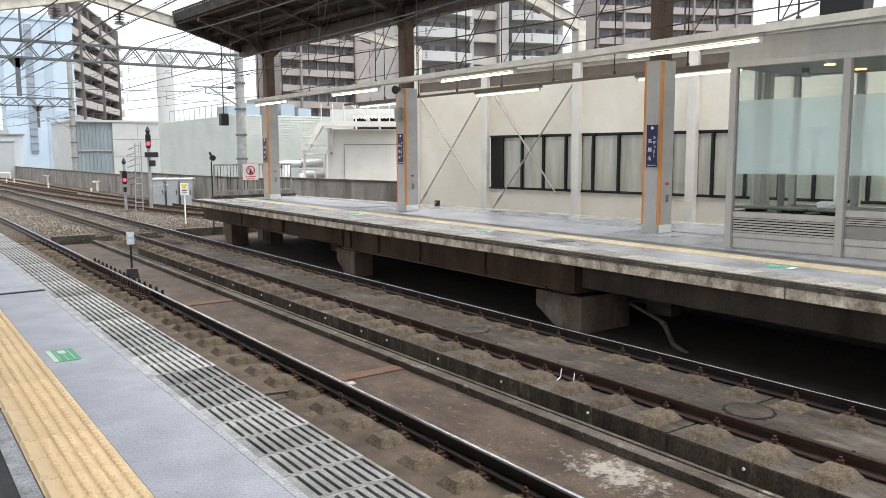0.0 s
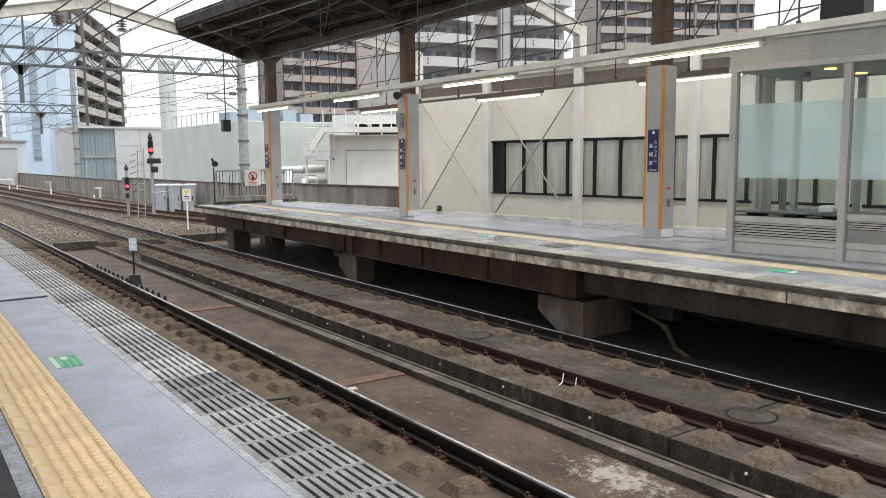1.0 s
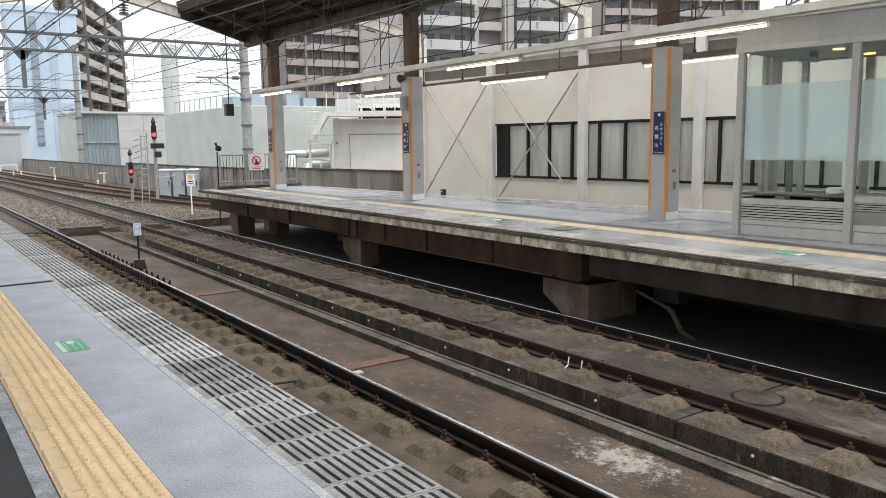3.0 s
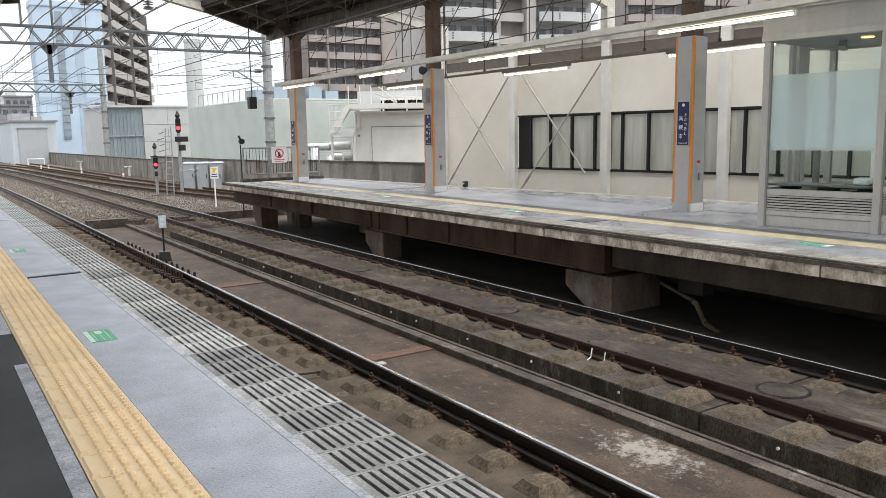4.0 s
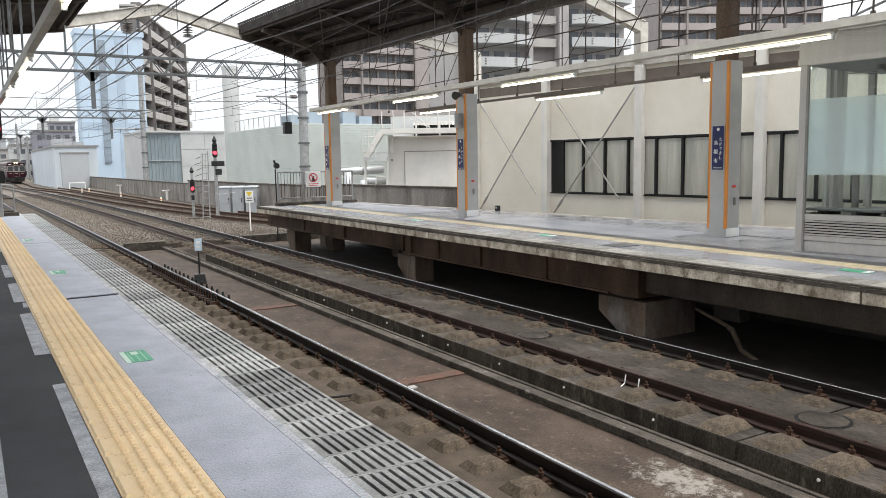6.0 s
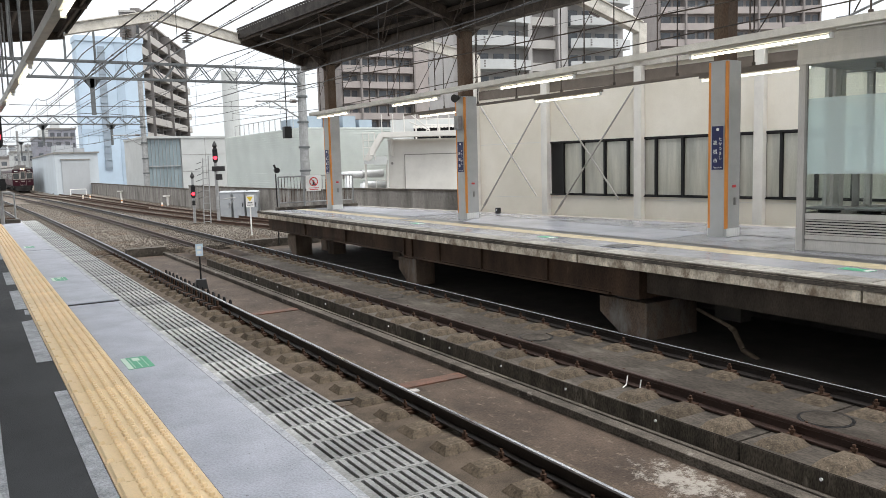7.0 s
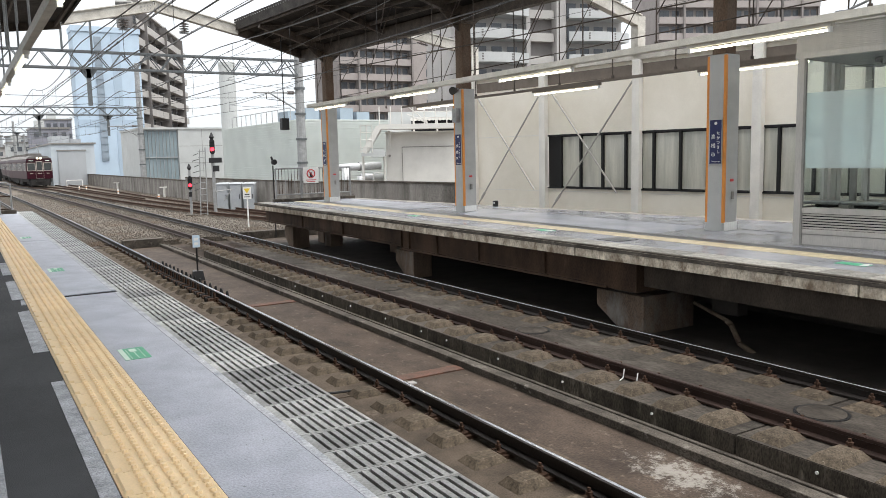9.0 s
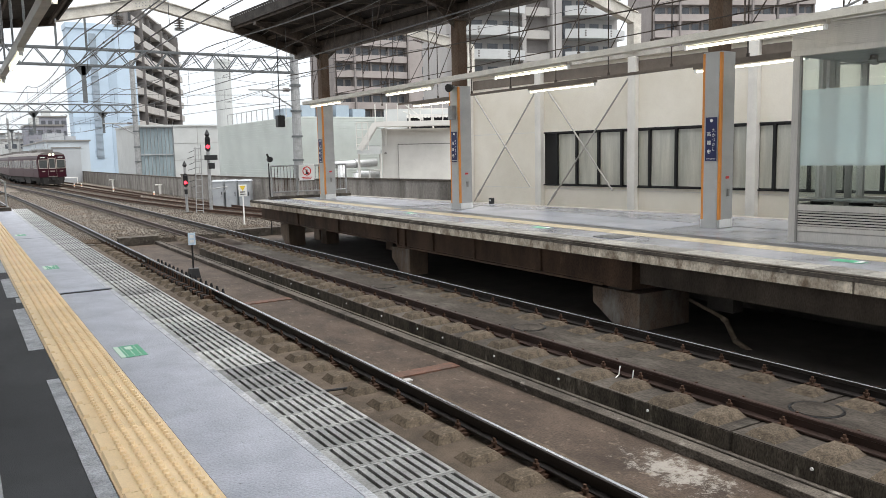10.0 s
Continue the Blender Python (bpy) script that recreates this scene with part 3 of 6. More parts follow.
bars = Mesh().box(-0.455, -0.44, -0.156, 0.156, -0.03, 0.0).box(-0.016, 0.0, -0.156, 0.156, -0.03, 0.0)
bars.box(-0.44, -0.016, -0.156, -0.138, -0.03, 0.0).box(-0.44, -0.016, 0.138, 0.156, -0.03, 0.0)
for i in range(9):
    x = -0.44 + 0.0525 * i
    bars.box(x, x + (0.031 if i < 8 else 0.004), -0.138, 0.138, -0.03, -0.001)
bars_dirty = bars.data("grating_panel", GRATEDIRT)
bars = bars.data("grating_panel", GRATING)
grate = thing("edge_grating", "galvanised steel grating panels along the platform edge", "grating", kind="structure")
for i in range(-60, 80):
    part("grating_panel", bars_dirty if i in (3, 4, 17) else bars, GRATING, grate).location = (0, 4.237 + 0.316 * i, 0)
setting("grating_margin", Mesh().box(-0.505, -0.458, -16, 10.03, 0.0, 0.003).box(-0.505, -0.458, 10.18, 29.3, 0.0, 0.003), MARGIN, "pale worn concrete margin beside the grating", "platform")
# shade below the grating bars, put in as a flat black sheet
setting("grating_tray", Mesh().box(-0.455, -0.01, -16, 29.3, -0.06, -0.045), BLACK, "black sheet standing in for the shade under the platform edge grating", "trough")

for (x, y, s) in ((-0.875, 6.67, 1.0), (-0.875, 12.72, 1.0), (-0.875, 18.8, 1.0)):
    st = thing("floor_sticker", "green and white safety sticker on the platform", "sticker", "floor stickers", m=pose(x, y, 0.002, 0, 0, 0))
    part("sticker_sheet", Mesh().box(-0.1, 0.1, -0.21, 0.21, 0, 0.0012), GREEN, st)
    part("white_panel", Mesh().box(-0.098, -0.06, -0.205, 0.205, 0.0012, 0.002), PALEGREEN, st)
    for k in range(3):
        part("print_bar", Mesh().box(-0.045 + 0.05 * k, -0.04 + 0.05 * k, -0.18, 0.17, 0.0012, 0.002), PALEGREEN, st)
    part("print_panel", Mesh().box(-0.02, 0.035, 0.06, 0.17, 0.0012, 0.002), PALEGREEN, st)

# ---------------------------------------------------------------- far platform
top = [(6.95, -15), (far_edge(-15), -15), (far_edge(27.3), 27.3), (6.95, 27.3)]
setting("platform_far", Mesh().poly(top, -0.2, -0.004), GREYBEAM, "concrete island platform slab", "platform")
setting("platform_far_surface", Mesh().poly([(7.42, -15), (far_edge(-15) - 0.3, -15), (far_edge(27.3) - 0.3, 27.29), (7.42, 27.29)], -0.004, 0.0), FARFLOOR, "damp grey painted surface of the island platform", "platform")
setting("platform_dark_strip", Mesh().box(8.64, 9.0, -15, 27.29, 0.0, 0.002), WETDARK, "dark asphalt strip beside the tactile paving", "platform")
for plan in ([(9.02, 10.4), (10.72, 10.6), (10.72, 18.5), (9.02, 17.1)], [(9.02, 20.1), (10.6, 20.0), (10.35, 27.2), (9.02, 27.2)]):
    setting("platform_far_paint", Mesh().poly(plan, 0.0, 0.004), FARPAINT, "glossy blue-grey painted panel of the island platform", "platform")
for plan in ([(10.74, -15), (10.8, -15), (10.8, 18.6), (10.74, 18.6)], [(9.02, 19.85), (10.6, 19.75), (10.6, 19.87), (9.02, 19.97)], [(9.02, 17.13), (10.72, 18.53), (10.72, 18.62), (9.02, 17.22)]):
    setting("platform_seam", Mesh().poly(plan, 0.0, 0.006), WETDARK, "dark filled seam in the island platform", "joint")
setting("platform_far_edge", Mesh().box(6.96, 7.42, -15, 27.3, -0.004, 0.002), FAREDGE, "rough grey concrete edge strip of the island platform", "platform")
setting("platform_back_edge", Mesh().poly([(far_edge(-15) - 0.3, -15), (far_edge(-15) - 0.02, -15), (far_edge(27.3) - 0.02, 27.3), (far_edge(27.3) - 0.3, 27.3)], -0.004, 0.004), FAREDGE, "pale edge strip at the back of the island platform", "platform")
edge = thing("edge_paving", "worn anti-slip tiles with ridges along the island platform edge", "paving", kind="structure")
etile = Mesh().box(6.97, 7.4, -0.145, 0.145, 0.002, 0.008)
for k in range(7):
    etile.frustum(7.0 + 0.055 * k, 7.035 + 0.055 * k, -0.13, 0.13, 0.008, 0.014, 0.008, 0.01)
etile = etile.data("edge_tile", EDGETILE)
for i in range(-56, 78):
    part("edge_tile", etile, EDGETILE, edge).location = (0, 3.2 + 0.305 * i, 0)
fas = thing("platform_fascia", "white fascia of the platform edge, streaked and stained", "fascia", kind="structure")
fm = Mesh().box(6.90, 6.955, -2.48, 2.48, -0.215, 0.0).data("fascia_panel", FASCIA)
for i in range(9):
    part("fascia_panel", fm, FASCIA, fas).location = (0, -12.3 + 5 * i + 0.01 * (i % 2), 0) if i < 8 else (0, 24.82, 0)
tagged(part("edge_lip", Mesh().box(6.892, 6.9, -15, 27.3, -0.075, -0.024), KERB), "dirty upper lip of the platform fascia", "edge trim", kind="structure")
tagged(part("edge_angle", Mesh().box(6.89, 6.96, -15, 27.32, -0.016, 0.005), KERB), "dark rusty steel angle along the platform edge", "edge trim", kind="structure")
tagged(part("girder", Mesh().box(7.25, 7.6, 9.75, 17.0, -0.73, -0.2).box(7.2, 7.65, 9.75, 17.0, -0.75, -0.71).box(7.27, 7.6, 17.0, 27.2, -0.66, -0.2).box(7.22, 7.65, 17.0, 27.2, -0.68, -0.64), GIRDER), "deep brown stained girder under the platform edge", "girder", kind="structure")
for y, d in ((11.4, 0.03), (13.6, 0.03), (15.3, 0.03), (16.6, 0.06), (17.0, 0.08), (20.5, 0.03), (23.6, 0.03)):
    setting("girder_rib", Mesh().box(7.205, 7.255, y, y + d, -0.7 if y < 17.05 else -0.635, -0.21), GIRDER, "brown stiffening rib on the platform girder", "girder")
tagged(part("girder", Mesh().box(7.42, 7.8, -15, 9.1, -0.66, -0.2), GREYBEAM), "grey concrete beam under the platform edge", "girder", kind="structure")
tagged(part("girder_end", Mesh().box(7.25, 8.5, 9.1, 9.748, -0.75, -0.2), GIRDER), "dark girder bearing on the pier", "girder", kind="structure")
for y0, y1, x1, top in ((9.1, 10.22, 8.62, -0.84), (16.78, 17.7, 7.95, -0.82), (25.0, 25.75, 8.0, -0.75)):
    yc = y0 + (y1 - y0) * 0.45
    pm = Mesh().add([(x, y, z) for x in (7.42, x1) for y, z in ((y0, top), (y1, top), (y1, -1.12), (yc, BEDZ), (y0, BEDZ))], [(0, 1, 2, 3, 4), (9, 8, 7, 6, 5), (0, 5, 6, 1), (1, 6, 7, 2), (2, 7, 8, 3), (3, 8, 9, 4), (4, 9, 5, 0)])
    pier = tagged(part("pier", pm, PIER, None, "", 0.012), "weathered concrete pier under the platform girder", "pier", "platform piers", "structure")
    part("bearing", Mesh().box(7.5, x1 - 0.12, yc - 0.2, yc + 0.3, top, -0.751 if top < -0.8 else -0.681), DARKCONC, pier, "dark steel bearing")
for x, y in ((8.6, 24.6), (8.9, 25.9), (9.5, 21.5)):
    tagged(part("pier", Mesh().box(x, x + 0.45, y, y + 0.5, BEDZ, -0.2), PIER), "squat concrete pier under the platform", "pier", "platform piers", "structure")
# added back and end walls that block light so the hollow stays dark
setting("platform_void", Mesh().box(10.4, 10.6, -15, 26.2, BEDZ, -0.2).box(8.2, 10.4, -15.2, -15, BEDZ, -0.2), DARKCONC, "added dark wall that keeps light out of the hollow under the platform", "wall")
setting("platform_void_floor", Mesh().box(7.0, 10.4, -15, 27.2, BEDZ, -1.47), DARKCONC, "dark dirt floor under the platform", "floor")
dp = thing("drain_pipe", "bent rusty drain pipe under the platform", "pipe")
part("pipe_run", Mesh().tube((8.05, 8.6, -0.93), (7.95, 7.88, -1.09), 0.03, 10).tube((7.95, 7.88, -1.09), (7.95, 7.8, -1.14), 0.045, 10).tube((7.95, 7.8, -1.14), (7.93, 7.62, -1.4), 0.042, 10).tube((7.93, 7.62, -1.4), (7.85, 7.3, -1.49), 0.045, 10), PIPE, dp, smooth=True)
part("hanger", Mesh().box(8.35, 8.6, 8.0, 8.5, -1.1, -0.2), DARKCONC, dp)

ftile = Mesh().box(-0.2, 0.2, -0.157, 0.157, 0, 0.006).data("tile", FARTACTILE)
fp = thing("tactile_paving", "pale yellow tactile strip along the island platform", "tactile paving", kind="structure")
for i in range(-56, 75):
    part("tile", ftile, FARTACTILE, fp).location = (8.42, 3.2 + 0.3175 * i, 0.0)
for y in (5.9, 12.3, 17.6):
    st = thing("floor_sticker", "green safety sticker on the island platform", "sticker", "floor stickers", m=pose(7.95, y, 0.002))
    part("sticker_sheet", Mesh().box(-0.1, 0.1, -0.21, 0.21, 0, 0.004), GREEN, st)
    part("white_panel", Mesh().box(-0.09, 0.09, -0.2, -0.12, 0.004, 0.006), WHITE, st)
pits = Mesh()
for x, y, w, h in ((8.5, 19.0, 0.5, 0.4), (7.8, 10.1, 0.5, 0.5)):
    pits.box(x - w / 2, x + w / 2, y - h / 2, y + h / 2, 0.0, 0.009)
setting("platform_patch", pits, WETDARK, "dark patches of repaired platform surface", "platform")

# ---------------------------------------------------------------- canopy of the island platform
TURN = 4.3                      # the canopy runs at this angle to the rails
CAN = pose(9.2, 25.7, 0, 0, 0, TURN - 180)   # x: away from the tracks is negative here; y: towards the station


def can(x, y, z):
    """A place in the canopy's own plan: x towards the tracks, y towards the station."""
    return CAN @ Vector((x, y, z))


COLS = ((0.0, 0.0), (0.0, 7.75), (0.0, 15.75), (0.0, 23.7))


def station_column(y):
    col = thing("canopy_column", "rusty steel canopy column clad in grey with two orange corner strips", "column", "canopy columns", m=CAN @ pose(0, y, 0))
    part("shaft", Mesh().box(-0.15, 0.15, -0.15, 0.15, 3.2, 5.1), RUSTCOL, col, "rust-streaked brown steel shaft", 0.01)
    part("cladding", Mesh().box(-0.21, 0.21, -0.2, 0.2, 0.12, 3.28), CLAD, col, "grey enamelled cladding", 0.012)
    part("front_panel", Mesh().box(0.2, 0.2165, -0.15, 0.15, 0.0, 3.27), CLAD, col, "grey enamelled front panel")
    part("plinth", Mesh().box(-0.212, 0.205, -0.204, 0.204, 0.0, 0.17), CLAD, col, "", 0.004)
    for k in range(6):
        for sy in (-1, 1):
            part("plinth_tile", Mesh().box(-0.2 + 0.068 * k, -0.138 + 0.068 * k, sy * 0.208 - 0.006, sy * 0.208 + 0.006, 0.01, 0.165), WHITE, col)
    for sx, sy in ((1, -1), (1, 1)):
        part("corner_strip", Mesh().box(sx * 0.213 - (0.0 if sx < 0 else 0.05), sx * 0.213 + (0.05 if sx < 0 else 0.0), sy * 0.203 - (0 if sy < 0 else 0.05), sy * 0.203 + (0.05 if sy < 0 else 0), 0.16, 3.26), ORANGE, col, "orange corner strip")
    board = part("name_board", Mesh().box(-0.125, 0.125, -0.02, 0.0, 1.27, 2.08), NAVY, col, "navy station name board with white lettering")
    board.matrix_local = pose(0.222, 0.02, 0, 0, 0, 90)
    writing("高\n槻\n市", 0.095, WHITE, board, pose(-0.048, -0.022, 1.6, 90, 0, 0), spread=1.75)
    writing("た\nか\nつ\nき\nし", 0.075, WHITE, board, pose(0.056, -0.022, 1.66, 90, 0, 0), spread=1.15)
    writing("Takatsuki-shi", 0.036, WHITE, board, pose(0, -0.022, 1.31, 90, 0, 0))
    part("board_rim", Mesh().box(-0.132, -0.125, -0.022, 0.0, 1.263, 2.087).box(0.125, 0.132, -0.022, 0.0, 1.263, 2.087).box(-0.125, 0.125, -0.022, 0.0, 1.263, 1.27).box(-0.125, 0.125, -0.022, 0, 2.08, 2.087), CLAD, board)
    part("line_mark", Mesh().tube((0, -0.02, 2.02), (0, -0.024, 2.02), 0.03, 16), WHITE, board)
    part("notice", Mesh().box(-0.07, 0.03, 0.203, 0.21, 0.93, 0.98), REDSIGN, col, "small red notice")
    part("switch_box", Mesh().box(-0.06, -0.01, 0.203, 0.23, 0.6, 0.74), ALUDARK, col)
    return col


for x, y in COLS:
    station_column(y)

# roof, in the canopy's plan: two wings rising from the valley beam
EAVE, FAREAVE, Y0, Y1 = 2.45, -2.3, -1.95, 42.0
roof = Mesh()
for sx, e, z in ((1, EAVE, 6.08), (-1, FAREAVE, 6.0)):
    a = [can(0, Y0, 5.42), can(e, Y0, z), can(e, Y1, z), can(0, Y1, 5.42)]
    roof.add(a + [p + Vector((0, 0, 0.09)) for p in a], [(0, 1, 2, 3), (7, 6, 5, 4), (0, 4, 5, 1), (1, 5, 6, 2), (2, 6, 7, 3), (3, 7, 4, 0)])
tagged(part("canopy_roof", roof, ROOF), "dark corrugated platform canopy roof seen from below", "canopy roof", kind="structure")
ed = Mesh().beam(can(EAVE + 0.02, Y0 - 0.02, 6.16), can(EAVE + 0.02, Y1, 6.16), 0.05, 0.38)
tagged(part("eave_board", ed, ROOF), "dark weathered eave gutter of the canopy", "gutter", kind="structure")
studs = Mesh()
for i in range(60):
    p = can(EAVE + 0.05, Y0 + 0.1 + 0.18 * i, 6.26)
    studs.tube(p, p + Vector((-0.03, 0, 0)), 0.012, 5)
tagged(part("eave_studs", studs, GREYSTEEL), "row of small bolts along the gutter", "bolts", kind="stuff")
fr = thing("canopy_frame", "brown rusted steel beams under the canopy roof", "canopy beams", kind="structure")
part("valley_beam", Mesh().beam(can(0, Y0, 5.22), can(0, Y1, 5.22), 0.24, 0.4), STEEL, fr, bevel=0.01)
for i, y in enumerate((Y0 + 0.12, 0, 3.9, 7.75, 11.8, 15.75, 19.7, 23.7, 31.7)):
    main = i not in (2, 4, 6)
    for e, z in ((EAVE, 6.0), (FAREAVE, 5.92)):
        part("rafter", Mesh().beam(can(0, y, 5.28), can(e * 0.98, y, z - (0.05 if main else 0)), 0.16 if main else 0.09, 0.3 if main else 0.16), STEEL, fr)
for q in (0.25, 0.5, 0.75, 0.97):
    part("purlin", Mesh().beam(can(EAVE * q, Y0, 5.38 + 0.66 * q - 0.06), can(EAVE * q, Y1, 5.38 + 0.66 * q - 0.06), 0.06, 0.1), STEEL, fr)
for y0 in (0.0, 3.9, 7.75, 11.8):
    part("wind_brace", Mesh().tube(can(0.2, y0, 5.36), can(EAVE * 0.95, y0 + 3.9, 5.9), 0.018, 6), STEEL, fr)
    part("wind_brace", Mesh().tube(can(0.2, y0 + 3.9, 5.36), can(EAVE * 0.95, y0, 5.9), 0.018, 6), STEEL, fr)
for y in (0, 7.75, 15.75):
    gus = Mesh()
    for e in (1, -1):
        gus.add([can(e * 0.1, y - 0.02, 4.75), can(e * 0.75, y - 0.02, 5.3), can(e * 0.1, y - 0.02, 5.3), can(e * 0.1, y + 0.02, 4.75), can(e * 0.75, y + 0.02, 5.3), can(e * 0.1, y + 0.02, 5.3)], [(0, 1, 2), (5, 4, 3), (0, 3, 4, 1), (1, 4, 5, 2), (2, 5, 3, 0)])
    part("gusset", gus, STEEL, fr)
    hd = Mesh().box(-0.22, 0.22, -0.22, 0.22, 4.98, 5.05, CAN @ pose(0, y, 0))
    part("cap_plate", hd, STEEL, fr)

# light rows hung from the canopy
def light_row(x, z, y0, y1, lamps, duct, wide, high, label):
    row = thing("wireway", label, "wireway", "light rows")
    part("channel", Mesh().box(x - wide / 2, x + wide / 2, y0, y1, z + 0.1, z + 0.1 + high), duct, row)
    for y in lamps:
        lamp = thing("fluorescent_lamp", "long white fluorescent tube lamp under a wireway, lit", "lamp", "platform lamps", m=pose(x, y, z))
        part("housing", Mesh().box(-0.05, 0.05, -1.28, 1.28, 0.045, 0.1), duct, lamp)
        part("tube", Mesh().tube((0, -1.2, 0.0), (0, 1.2, 0.0), 0.021, 10), TUBE, lamp, "lit fluorescent tube")
        for s in (-1.24, 1.24):
            part("holder", Mesh().box(-0.03, 0.03, s - 0.02, s + 0.02, -0.03, 0.06), WHITE, lamp)
    return row


row1 = light_row(8.6, 3.17, -14, 26.0, (8.0, 13.45, 18.7, 24.2, 2.7), DUCT, 0.2, 0.11, "beige wireway carrying lamps along the platform")
row2 = light_row(11.2, 3.07, -14, 24.0, (21.7, 15.5, 10.0), BROWNDUCT_SHADE, 0.06, 0.065, "brown wireway carrying lamps along the back of the platform")
for row, x, z, e in ((row1, 8.6, 3.38, 5.75), (row2, 11.2, 3.25, 5.75)):
    for i in range(15):
        y = 25.2 - 1.9 * i
        if y < -2:
            break
        part("hanger_rod", Mesh().tube((x, y, z), (x, y, e), 0.014, 6).tube((x, y, z - 0.02), (x, y, z + 0.05), 0.035, 6), STEEL, row)
        if i % 2 == 0:
            part("stay_rod", Mesh().tube((x, y, z + 0.5), (x + 0.1, y - 1.5, e), 0.012, 6), STEEL, row)
        if i % 4 == 1:
            part("stay_rod", Mesh().tube((x, y, z + 0.5), (x + 0.9, y - 0.4, e - 0.2), 0.012, 6), STEEL, row)
cond = thing("conduit", "thin dark conduit slung under the canopy", "conduit", "conduits")
part("conduit_run", Mesh().tube(can(0.9, -1, 4.3), can(0.7, 30, 4.1), 0.015, 6), STEEL, cond)
cond = thing("conduit", "thin cable above the wireway", "conduit", "conduits")
part("conduit_run", Mesh().tube((9.9, 26, 3.7), (9.9, 0, 3.9), 0.012, 6), STEEL, cond)
spk = thing("loudspeaker", "round dark horn loudspeaker on a column", "loudspeaker", m=CAN @ pose(0.3, 7.75, 3.2))
part("horn", Mesh().tube((0.02, 0.05, 0.05), (0.16, 0.1, 0.02), 0.07, 14, 0.11), BLACKMETAL, spk)
part("driver", Mesh().tube((-0.1, 0.0, 0.06), (0.02, 0.05, 0.05), 0.05, 10), GREYSTEEL, spk)
jb = thing("junction_box", "small grey junction box on a column", "box", m=CAN @ pose(0.24, 7.75, 2.55))
part("case", Mesh().box(-0.02, 0.12, -0.08, 0.1, -0.15, 0.22), GREYSTEEL, jb, bevel=0.01)

# ---------------------------------------------------------------- waiting shelter
SH = pose(9.3, 7.68, 0, 0, 0, 8.0 - 180)     # x: towards the tracks; y: towards the station
shelter = thing("waiting_room", "aluminium and glass platform waiting room with frosted bands", "waiting room", m=SH)
BAYS, BW, DEPTH = 5, 1.72, 2.45
for i in range(BAYS + 1):
    y = BW * i
    for x in (0.0, -DEPTH):
        part("post", Mesh().box(x - 0.1, x + 0.005, y - 0.04, y + 0.07, 0, 2.98), ALU, shelter, "", 0.006)
        part("post_trim", Mesh().box(x - 0.04 if x == 0 else x - 0.02, x + 0.012 if x == 0 else x, y + 0.07, y + 0.1, 0.0, 2.95), ALUDARK, shelter)
part("post", Mesh().box(-DEPTH - 0.1, -DEPTH + 0.005, 1.04, 1.18, 0, 2.95), ALU, shelter, "wide grey door post", 0.006)
for x0, x1 in ((-0.99, -0.86), (-1.3, -1.1), (-1.48, -1.32)):
    part("post", Mesh().box(x0, x1, -0.035, 0.035, 0.02, 2.95), ALU, shelter, "grey door post of the end wall", 0.006)
part("door_gap", Mesh().box(-1.32, -1.3, -0.02, 0.02, 0.02, 2.95), WINFRAME, shelter, "black seal between the door posts")
part("top_band", Mesh().box(-DEPTH - 0.05, 0.0, -0.06, BAYS * BW, 2.98, 3.36), ALU, shelter, "ribbed aluminium fascia band")
for k in range(13):
    z = 2.995 + 0.028 * k
    part("band_rib", Mesh().box(0.0, 0.012, -0.06, BAYS * BW, z, z + 0.013), ALU, shelter)
    part("band_rib", Mesh().box(-DEPTH, 0.0, -0.072, -0.06, z, z + 0.013), ALU, shelter)
part("head_rail", Mesh().box(-0.1, 0.02, -0.07, BAYS * BW, 2.9, 2.985), ALU, shelter)
part("top_rail", Mesh().box(-DEPTH - 0.07, 0.04, -0.09, BAYS * BW, 3.36, 3.44), ALU, shelter)
part("inner_ceiling", Mesh().box(-DEPTH, -0.1, 0.0, BAYS * BW, 2.9, 2.95), ALUDARK, shelter)
part("floor_plate", Mesh().box(-DEPTH, 0, 0, BAYS * BW, 0.0, 0.02), ALUDARK, shelter)
for i in range(BAYS):
    a, b = BW * i + 0.07, BW * (i + 1) - 0.04
    sill = 0.6 if i == 0 else 0.7
    for x in (-0.05, -DEPTH - 0.05):
        for z0, z1, m in ((sill, 1.21, CLEAR), (1.21, 2.38, FROST), (2.38, 2.9, CLEAR)):
            g = part("pane", Mesh().box(x - 0.005, x + 0.005, a, b, z0 + 0.002, z1 - 0.002), m, shelter, "frosted band of glass" if m is FROST else "clear glass pane")
            g.visible_shadow = False
        part("sill", Mesh().box(x - 0.04, x + 0.05, a, b, sill - 0.09, sill), ALU, shelter)
        l0, l1 = (0.26, 0.51) if i == 0 else (0.48, 0.61)
        part("base_panel", Mesh().box(x - 0.02, x + 0.035, a, b, 0.0, 0.18), ALU, shelter, "", 0.004)
        part("base_rail", Mesh().box(x - 0.02, x + 0.045, a, b, 0.185, 0.26 if i == 0 else 0.285), ALU, shelter, "", 0.004)
        if i:
            part("kick_panel", Mesh().box(x - 0.02, x + 0.03, a, b, 0.29, 0.475), ALUDARK, shelter, "dark grey panel under the louvre")
        # black sheet that paints the shade between the slats
        part("louvre_back", Mesh().box(x - 0.02, x + 0.005, a, b, l0, l1), BLACK, shelter)
        n = 6 if i == 0 else 4
        for k in range(n):
            z = l0 + 0.008 + (l1 - l0) / n * k
            part("louvre_slat", Mesh().box(x + 0.0, x + 0.035, a, b, z, z + (l1 - l0) / n * 0.58), ALU, shelter)
